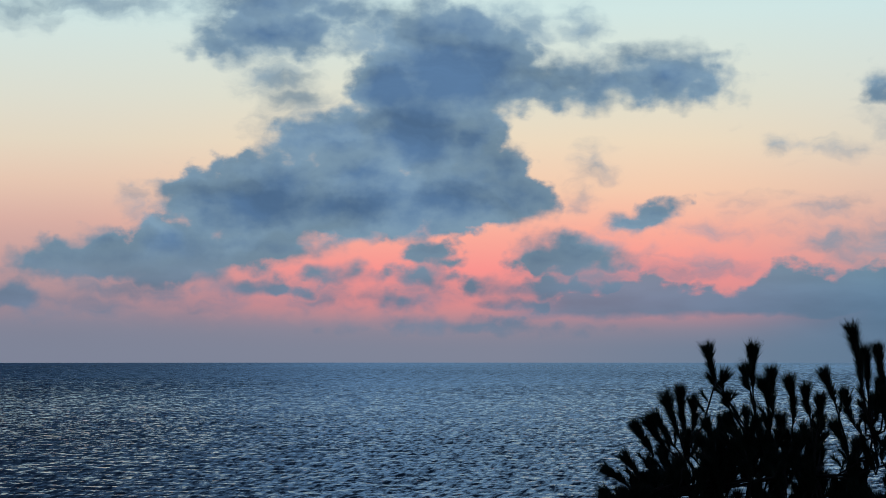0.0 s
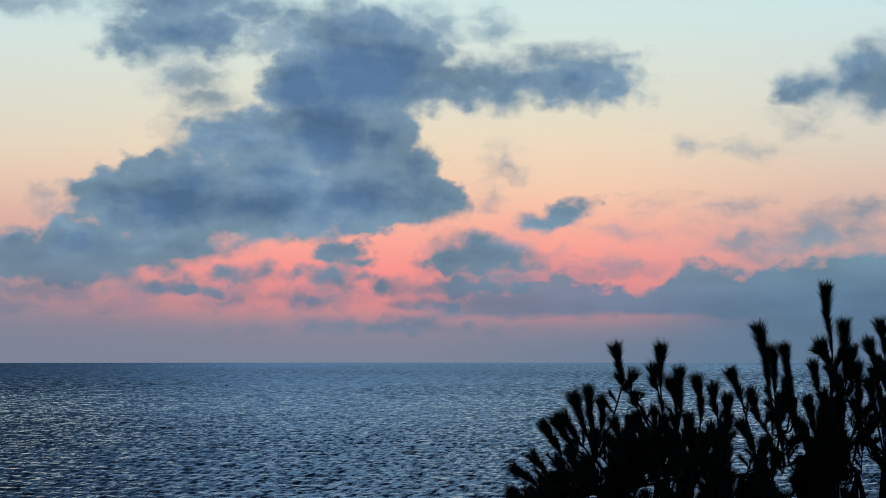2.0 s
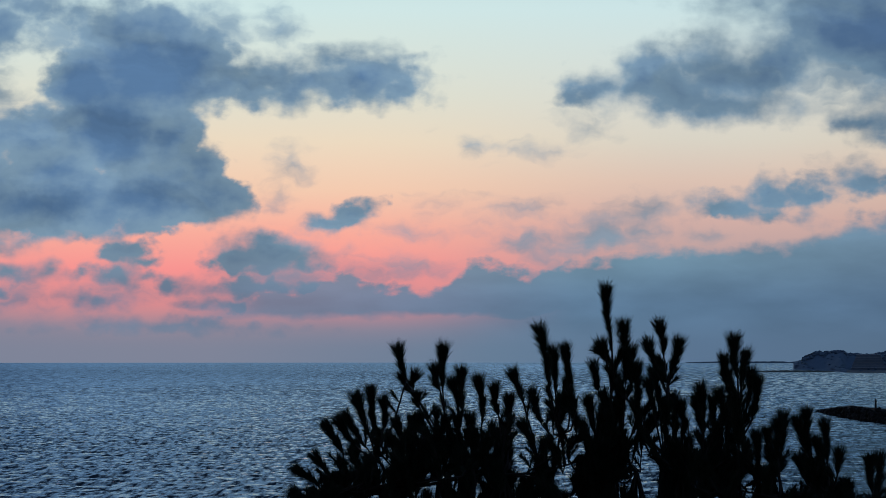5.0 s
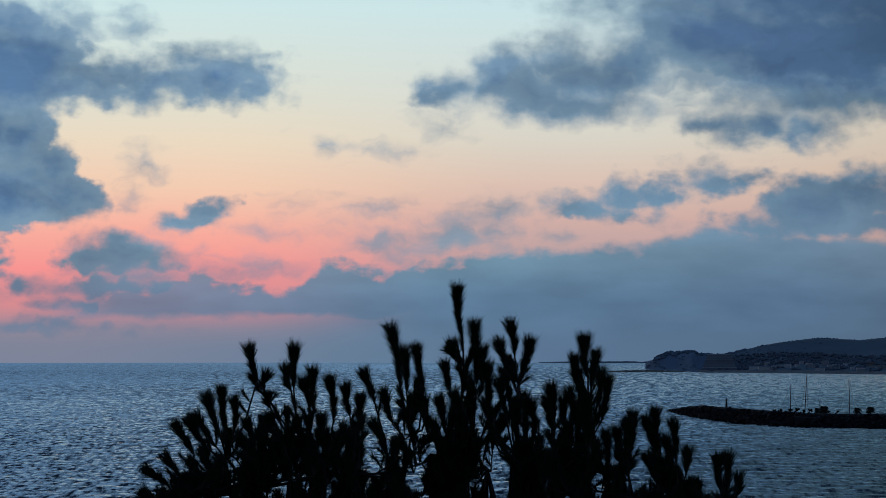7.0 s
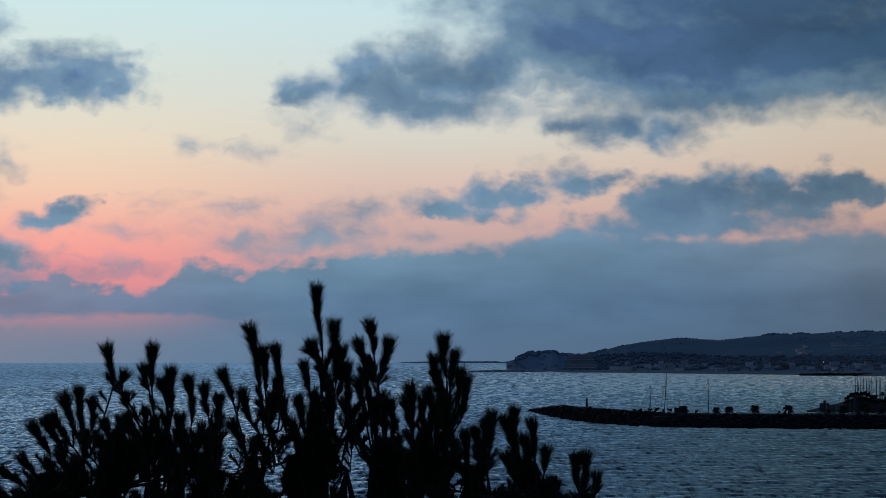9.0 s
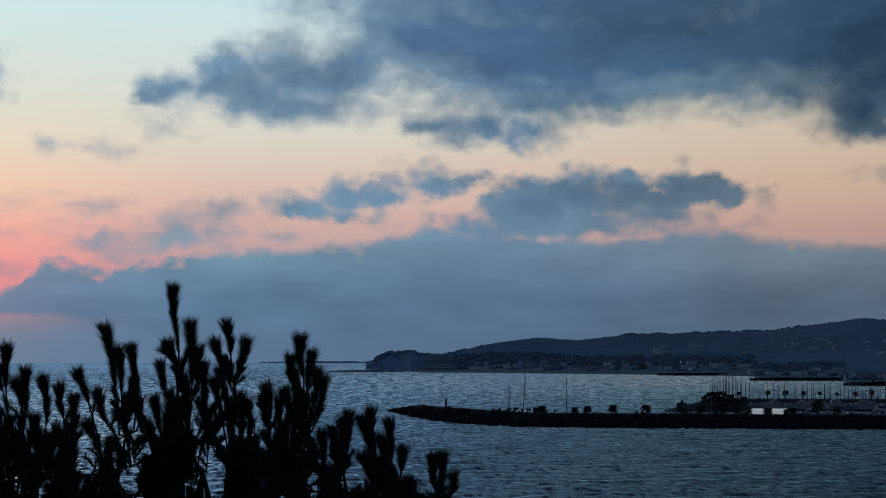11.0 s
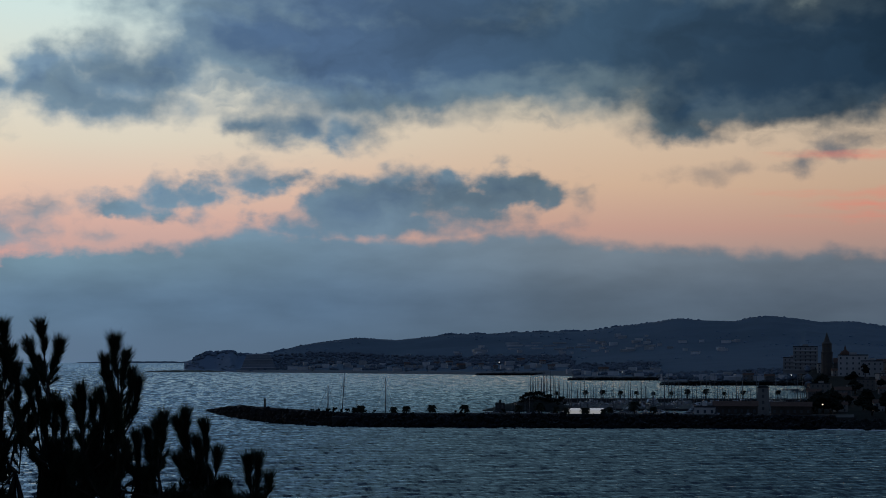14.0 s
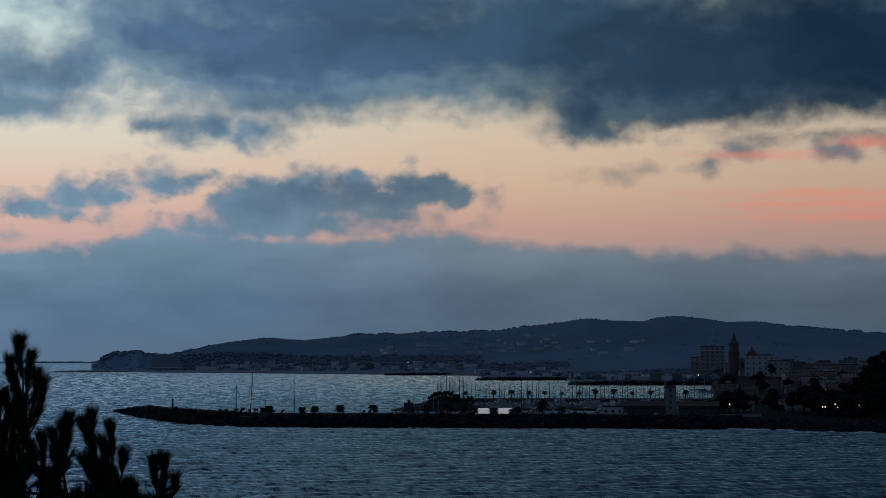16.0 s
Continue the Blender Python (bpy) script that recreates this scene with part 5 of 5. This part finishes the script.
building("apartment_block", "tall pale apartment block with stacked balconies", "apartment building", facing(28.92, 2080, ground(28.95, 2080) - 1), 20, 12, 19, BLOCK_WALL, "flat", 6, 5, "", True)
building("apartment_block", "lower cream apartment block with balconies", "apartment building", facing(28.62, 2140, ground(29.0, 2140) - 2), 15, 12, 10, BLOCK_WALL, "flat", 3, 4, "", True)
building("museum", "large white seafront house with tall windows", "house", facing(29.98, 1860, ground(29.98, 1860)), 22, 13, 15, BLOCK_WALL, "flat", 4, 5)
building("museum", "white seafront house with an attic storey", "house", facing(30.4, 1850, ground(30.4, 1850)), 16, 12, 11, BLOCK_WALL, "flat", 3, 4)

TREES = [round_tree("shade_tree", "rounded dark shade tree among the houses", 9, 10, 41, 0.85, 0.14, 90),
         round_tree("stone_pine", "dark umbrella-shaped stone pine above the roofs", 15, 14, 42, 0.7, 0.3, 130),
         round_tree("cypress", "slim dark cypress in the town", 12, 3.6, 43, 0.95, 0.08, 50)]
rng_t = random.Random(12)
scatter(TREES[0], [(a, d, ground(a, d), rng_t.uniform(.7, 1.15)) for a, d in [(28.95 + 6.0 * rng_t.random(), 1170 + 640 * rng_t.random() ** 1.8) for _ in range(48)] + [(30.9 + 3.4 * rng_t.random(), 1165 + 330 * rng_t.random()) for _ in range(30)] + [(31.3 + 2.9 * rng_t.random(), 1110 + 160 * rng_t.random()) for _ in range(44)]])
scatter(TREES[1], [(32.35, 1215, 12.0, 1.0), (30.7, 1190, 3.8, .75), (30.95, 1185, 3.8, .8), (31.15, 1195, 4, .7), (32.1, 1190, 6, .8), (31.5, 1205, 5, .6), (32.6, 1195, 15, 1.15), (32.85, 1230, 16, 1.2), (33.1, 1200, 16, 1.25), (33.4, 1230, 17, 1.2), (33.9, 1210, 17, 1.3),
                   (32.5, 1180, 9, 1.0), (32.75, 1172, 9, 1.0), (33.0, 1168, 8, 1.1), (31.9, 1300, ground(31.9, 1300), .8), (30.3, 1240, ground(30.3, 1240), .7),
                   (30.25, 1800, ground(30.25, 1800), .7), (31.2, 1420, ground(31.2, 1420), .8)] + [(a, d, ground(a, d), rng_t.uniform(.7, 1.15)) for a, d in [(31.7 + 2.6 * rng_t.random(), 1130 + 190 * rng_t.random()) for _ in range(34)]])
scatter(TREES[0], [(a, d, ground(a, d) - 0.4, k) for a, d, k in ((28.98, 1186, 1.25), (29.12, 1180, 1.5), (29.3, 1188, 1.4), (29.48, 1182, 1.2), (29.62, 1192, 1.0))]
        + [(a, d, ground(a, d) - 0.4, rng_t.uniform(1.05, 1.6)) for a, d in [(31.3 + 1.9 * (i + 0.5 * rng_t.random()) / 26, 1164 + 34 * rng_t.random()) for i in range(26)]])
scatter(TREES[2], [(29.1, 1182, 3.8, .9), (29.18, 1190, 3.8, 1.0), (28.45, 1182, 3.0, .8), (29.05, 1178, 3.6, .8), (30.9, 1500, ground(30.9, 1500), .8), (31.5, 1350, ground(31.5, 1350), .9)])


def build_surf():
    """Broken foam along the rocks."""
    rng = random.Random(9)
    h = Heap()
    for i in range(420):
        a = 28.2 + 7 * (i / 420)
        d = (curve(MOLE, a) - 16 if a < 29.6 else curve(SHORE, a) - 10 + 6 * noise.noise(Vector((a * 3, 0, 0)))) - rng.uniform(0, 4)
        if noise.noise(Vector((a * 2.2, 4.4, 0))) < (0.15 if a < 28.9 else -0.3 if a < 31.6 else -0.1):
            continue
        w, l = rng.uniform(.5, 1.8), rng.uniform(.6, 2.4)
        c = spot(a, d, 0.05)
        ring = [c + Vector((math.cos(k * 1.047) * l, math.sin(k * 1.047) * w, 0.0)) for k in range(6)] + [c + Vector((0, 0, rng.uniform(.2, .6)))]
        h.add(ring, [(k, (k + 1) % 6, 6) for k in range(6)])
    tagged(new("foam", h.mesh("foam", FOAM)), "white surf breaking along the dark rocks", "surf", kind="stuff")


build_surf()

# ================= foreground: hillside and pines =================
def build_hillside():
    """The steep slope that the camera stands on, falling to the sea under the pines."""
    h = Heap()
    nx, ny = 60, 70
    for i in range(nx + 1):
        x = -160 + 330 * i / nx
        for j in range(ny + 1):
            y = -140 + 260 * (j / ny)
            r = math.hypot(max(0, x * 0.15), y)
            z = EYE_Z - 1.7 + curve([(-140, 8), (-20, 1.0), (-1, 0.0), (2.5, -0.25), (6, -2.6), (14, -6.8), (30, -17), (70, -34.0), (85, -38), (120, -42)], y)
            z += noise.fractal(Vector((x, y, 0)) * 0.09, 1, 2, 3) * 0.5 * ease(abs(y - 0) / 8)
            h.v.append(Vector((x, y, z)))
    for i in range(nx):
        h.f.extend((i * (ny + 1) + j, (i + 1) * (ny + 1) + j, (i + 1) * (ny + 1) + j + 1, i * (ny + 1) + j + 1) for j in range(ny))
    return tagged(new("hillside", h.mesh("hillside", SOIL, True)), "dry scrubby hillside falling steeply to the sea", "hillside", kind="structure")


build_hillside()

def brush(h, base, tip, rng, needles, length, width=0.0017):
    """A shoot's needles: slim tapering blades swept forward round the stem, short at its foot and drawn together at its tip."""
    axis = (tip - base)
    L = axis.length
    axis.normalize()
    full = rng.uniform(0.85, 1.2)
    s = axis.cross(Vector((0.2, 0.9, 0.37))).normalized()
    u = axis.cross(s)
    for i in range(needles):
        k = ((i + rng.random()) / needles) ** 0.75
        p = base + axis * (L * k)
        t = rng.uniform(0, 2 * math.pi)
        out = s * math.cos(t) + u * math.sin(t)
        lean = (rng.uniform(0.04, 0.66) + 0.10 * k) * full * (1.0 - 0.12 * k ** 3)
        d = (axis + out * lean).normalized()
        ln = length * rng.uniform(0.7, 1.05) * (0.62 + 0.34 * math.sin(2.2 * k))
        q = p + d * ln + out * ln * rng.uniform(-0.05, 0.1)
        e1 = d.cross(out).normalized() * width * rng.uniform(0.8, 1.3)
        e2 = d.cross(e1).normalized() * width
        h.add([p + e1, p - e1 * 0.5 + e2, p - e1 * 0.5 - e2, q], [(0, 1, 3), (1, 2, 3), (2, 0, 3)])


def build_pine(root_az, root_d, shoots, forks, holes, fill, seed, label):
    """A pine on the slope below: trunk, limbs, forking branches and a crown of needle-clad shoots.
    shoots: bearing and height angle of each leading tip and of the foot of its clad part, in degrees;
    forks: where the branches divide; holes: gaps in the crown."""
    rng = random.Random(seed)
    base = spot(root_az, root_d)
    base.z = EYE_Z - 1.7 + curve([(2.5, -0.25), (6, -2.6), (14, -6.8), (30, -17)], base.y) - 0.15
    tree = empty("pine_tree", Matrix.Translation(base), label, "tree", "pines on the slope")
    crown = spot(root_az, root_d, EYE_Z - 1.55)

    def place(a, e, d):
        return spot(a, d, EYE_Z + d * math.tan(radians(e)))

    trunk = bmesh.new()
    tube(trunk, [p - base for p in (base, base.lerp(crown, 0.35) + Vector((0.12, 0.05, 0)), base.lerp(crown, 0.7) + Vector((-0.08, 0.03, 0)), crown)], [0.16, 0.13, 0.1, 0.06], 9)
    part("trunk", trunk, BARK, tree, "rough dark pine trunk", True)
    span = [q[0] for q in shoots]
    lo, hi = min(span), max(span)
    wood, needles = bmesh.new(), Heap()
    # each branch leaves the trunk low down, bends up and ends in a fork
    ends = []
    for a, e in forks:
        end = place(a, e, root_d + rng.uniform(-0.3, 0.3))
        start = base.lerp(crown, rng.uniform(0.7, 0.98))
        midp = start.lerp(end, 0.6) + Vector((0, 0, -0.16))
        limb = bmesh.new()
        tube(limb, [q - base for q in (start, start.lerp(midp, 0.5) + Vector((0, 0, -0.05)), midp, end.lerp(midp, 0.4) + Vector((0, 0, -0.02)), end)], [0.04, 0.024, 0.012, 0.008, 0.006], 6)
        part("limb", limb, BARK, tree, "", True)
        ends.append((a, e, end, midp))

    def shoot(a, e, fa, fe, dens=1.0, long=1.0):
        d = root_d + rng.uniform(-0.35, 0.35)
        tip, foot = place(a, e, d), place(fa, fe, d + rng.uniform(-0.05, 0.05))
        own = min(ends, key=lambda q: math.hypot(q[0] - fa, (q[1] - fe) * 0.7) + (3.0 if q[1] > fe - 0.05 else 0.0))
        joint = foot.lerp(own[2], 0.5) + (foot - tip) * 0.25
        tube(wood, [q - base for q in (own[2], joint, foot, tip)], [0.0058, 0.0050, 0.0042, 0.003], 5)
        axis = tip - foot
        top = tip - axis.normalized() * 0.05
        bend = foot.lerp(top, 0.5) + Vector((rng.uniform(-.010, .010), rng.uniform(-.010, .010), 0))
        n = int(1650 * dens * max(0.09, axis.length))
        brush(needles, foot - base, bend - base, rng, int(n * 0.75), 0.064 * long)
        brush(needles, bend - base, top - base, rng,  int(n * 1.15), 0.088 * long)
        # tufts where older shoots leave the bare stem
        for _ in range(2):
            p = foot.lerp(joint, rng.uniform(0.1, 0.9))
            side = (axis.normalized() + Vector((rng.uniform(-.9, .9), rng.uniform(-.6, .6), 0.1))).normalized()
            brush(needles, p - base, p + side * rng.uniform(0.04, 0.08) - base, rng, 50, 0.058)

    def open_at(*points):
        return any(((x - hx) / rx) ** 2 + ((y - hy) / ry) ** 2 < 1 for hx, hy, rx, ry in holes for x, y in points)

    for a, e, fa, fe in shoots:
        shoot(a, e, fa, fe, 1.1, 1.14)
        # lesser shoots that leave the stem below the leader, to either side
        for _ in range(rng.choice((0, 1, 1, 2))):
            s = rng.choice((-1, 1))
            y = fe - rng.uniform(-0.1, 0.5)
            tip = (fa + (fa - a) * 0.5 + s * rng.uniform(0.16, 0.34), y + rng.uniform(0.1, 0.4))
            foot = (fa + (fa - a) * 0.8 + s * 0.05, y - rng.uniform(0.2, 0.35))
            if not open_at(tip, foot):
                shoot(*tip, *foot, 0.85, 0.9)
    # the body of the crown: shoots that spread upwards and outwards from the forks
    made = tries = 0
    while made < fill and tries < 6000:
        tries += 1
        a = rng.uniform(lo - 0.02, hi + 0.02)
        near = sorted(shoots, key=lambda q: abs(q[2] - a))[:3]
        top = sum(q[3] for q in near) / 3 + 0.05
        e = top - (top + 4.0) * rng.random() ** 1.15
        own = min(ends, key=lambda q: abs(q[0] - a))
        ln = rng.uniform(0.5, 0.95)
        fa = a - max(-0.45, min(0.45, (a - own[0]) * 0.3)) + rng.uniform(-0.48, 0.48)
        if top < -3.9 or open_at((a, e), ((a + fa) / 2, e - ln / 2), (fa, e - ln)):
            continue
        shoot(a, e, fa, e - ln, rng.uniform(0.6, 0.9))
        made += 1
    part("twig", wood, BARK, tree, "", True)
    ob = new("needles", needles.mesh("needles", NEEDLE))
    ob.parent = tree
    tagged(ob, "dense dark green needle clusters", kind="stuff")
    return tree


build_pine(6.91, 12.0, [
    (5.76, -0.02, 5.99, -0.81), (6.15, -0.61, 6.15, -1.05), (6.81, 0.01, 6.81, -1.05), (6.58, -0.47, 6.76, -1.1), (6.15, -1.07, 6.3, -1.48),
    (4.09, -1.76, 4.57, -2.51), (4.37, -1.66, 4.85, -2.35), (4.54, -1.56, 5.02, -2.28), (4.8, -1.1, 5.15, -2.1), (5.15, -0.97, 5.32, -2.1),
    (5.48, -1.2, 5.46, -1.99), (5.74, -1.66, 5.92, -2.46), (6.22, -1.58, 6.48, -2.15), (6.02, -1.94, 6.09, -2.79), (5.64, -2.07, 5.86, -2.79),
    (3.4, -2.79, 3.96, -3.2), (3.86, -2.46, 4.24, -3.04), (4.44, -2.61, 4.8, -3.17), (4.77, -2.3, 4.95, -3.12), (3.33, -3.3, 3.76, -3.61),
    (5.1, -2.53, 5.28, -3.25)] + [
    (7.22, -0.53, 7.27, -1.58), (7.01, -0.76, 7.17, -1.48), (7.62, -0.71, 7.71, -1.74), (7.96, -0.92, 8.09, -1.66), (8.3, -1.12, 8.35, -1.97),
    (8.37, -0.56, 8.66, -1.38), (8.81, -1.02, 9.07, -1.84), (8.99, 0.47, 9.25, -1.05), (9.3, -0.04, 9.38, -1.12), (9.58, -0.02, 9.76, -1.2),
    (7.42, -1.56, 7.5, -2.46), (6.89, -1.71, 7.07, -2.46), (9.74, -1.17, 9.86, -2.07), (8.01, -1.94, 8.14, -2.84), (8.58, -1.69, 8.91, -2.53)],
    [(5.25, -2.53), (3.99, -3.33), (5.92, -2.99), (6.72, -2.92), (6.99, -2.53), (7.49, -2.71), (8.19, -2.97), (9.48, -2.07), (8.96, -2.58)],
    [(8.73, -2.23, 0.22, 0.52), (6.4, -1.37, 0.28, 0.46), (9.32, -2.2, 0.15, 0.18), (5.64, -2.97, 0.18, 0.13)], 180, 11, "dark bushy pine crown with upright shoots against the sunset")
build_pine(11.02, 12.3, [
    (10.51, 1.35, 10.66, 0.06), (10.33, 0.06, 10.52, -0.3), (10.22, -0.4, 10.38, -1.1), (10.92, 0.55, 10.97, -0.97), (11.2, -0.38, 11.26, -1.56),
    (11.07, -0.02, 11.13, -1.05), (10.46, -1.05, 10.64, -2.07), (10.1, -1.17, 10.28, -2.07), (10.77, -0.66, 10.84, -1.94),
    (11.44, 0.11, 11.69, -0.66), (11.73, 0.55, 11.84, -0.3), (12.21, 0.14, 11.98, -0.76),
    (11.59, -0.51, 11.74, -1.51), (11.46, -0.76, 11.64, -1.69), (12.05, -1.1, 12.11, -2.15), (11.85, -1.33, 11.93, -2.33),
    (12.23, -1.25, 12.26, -2.2), (12.34, -2.1, 12.49, -2.84), (9.94, -1.71, 10.25, -2.53), (11.26, -1.43, 11.33, -2.46)],
    [(10.64, -1.17), (10.77, -2.46), (11.93, -1.12), (11.8, -2.46), (10.12, -2.84), (11.22, -2.84), (12.21, -2.84)],
    [(11.44, -3.03, 0.34, 0.59), (11.77, -2.07, 0.26, 0.28), (11.02, -1.56, 0.13, 0.26)], 118, 12, "tall dark pine leader with brush-like shoots at its top")
build_pine(13.86, 11.7, [
    (13.39, 0.21, 13.5, -0.81), (13.15, -0.25, 13.34, -1.05), (13.69, -0.15, 13.57, -1.05), (13.81, -0.53, 13.68, -1.53),
    (13.27, -0.56, 13.39, -1.56), (12.65, -0.89, 12.72, -1.89), (12.54, -1.17, 12.7, -1.99), (13.08, -0.97, 13.16, -1.94),
    (12.9, -1.17, 13.03, -2.07), (13.96, -0.71, 13.81, -1.74), (13.47, -1.17, 13.52, -2.33), (14.14, -1.89, 14.24, -2.69),
    (14.53, -1.51, 14.45, -2.53), (14.37, -1.69, 14.4, -2.61), (14.99, -1.46, 15.14, -2.46), (14.78, -1.64, 15.07, -2.53)] + [
    (15.43, -1.71, 15.5, -2.61), (15.25, -2.07, 15.4, -2.84), (15.76, -2.33, 15.71, -2.97), (14.83, -2.46, 15.01, -3.1),
    (16.43, -2.48, 16.5, -3.38), (16.68, -2.46, 16.6, -3.38), (16.94, -2.92, 16.84, -3.48), (15.94, -3.1, 15.99, -3.53),
    (12.96, -2.07, 13.08, -2.97), (13.91, -1.94, 13.96, -2.84)],
    [(13.5, -1.94), (12.76, -2.84), (13.41, -3.22), (14.44, -3.1), (15.14, -3.1), (15.5, -3.3), (16.55, -3.61), (13.92, -3.22)],
    [(14.63, -3.1, 0.34, 0.39), (13.79, -3.1, 0.15, 0.21), (12.47, -2.33, 0.1, 0.21), (15.98, -2.46, 0.18, 0.52)], 125, 13, "low dark pine with pointed shoots beside the taller pines")
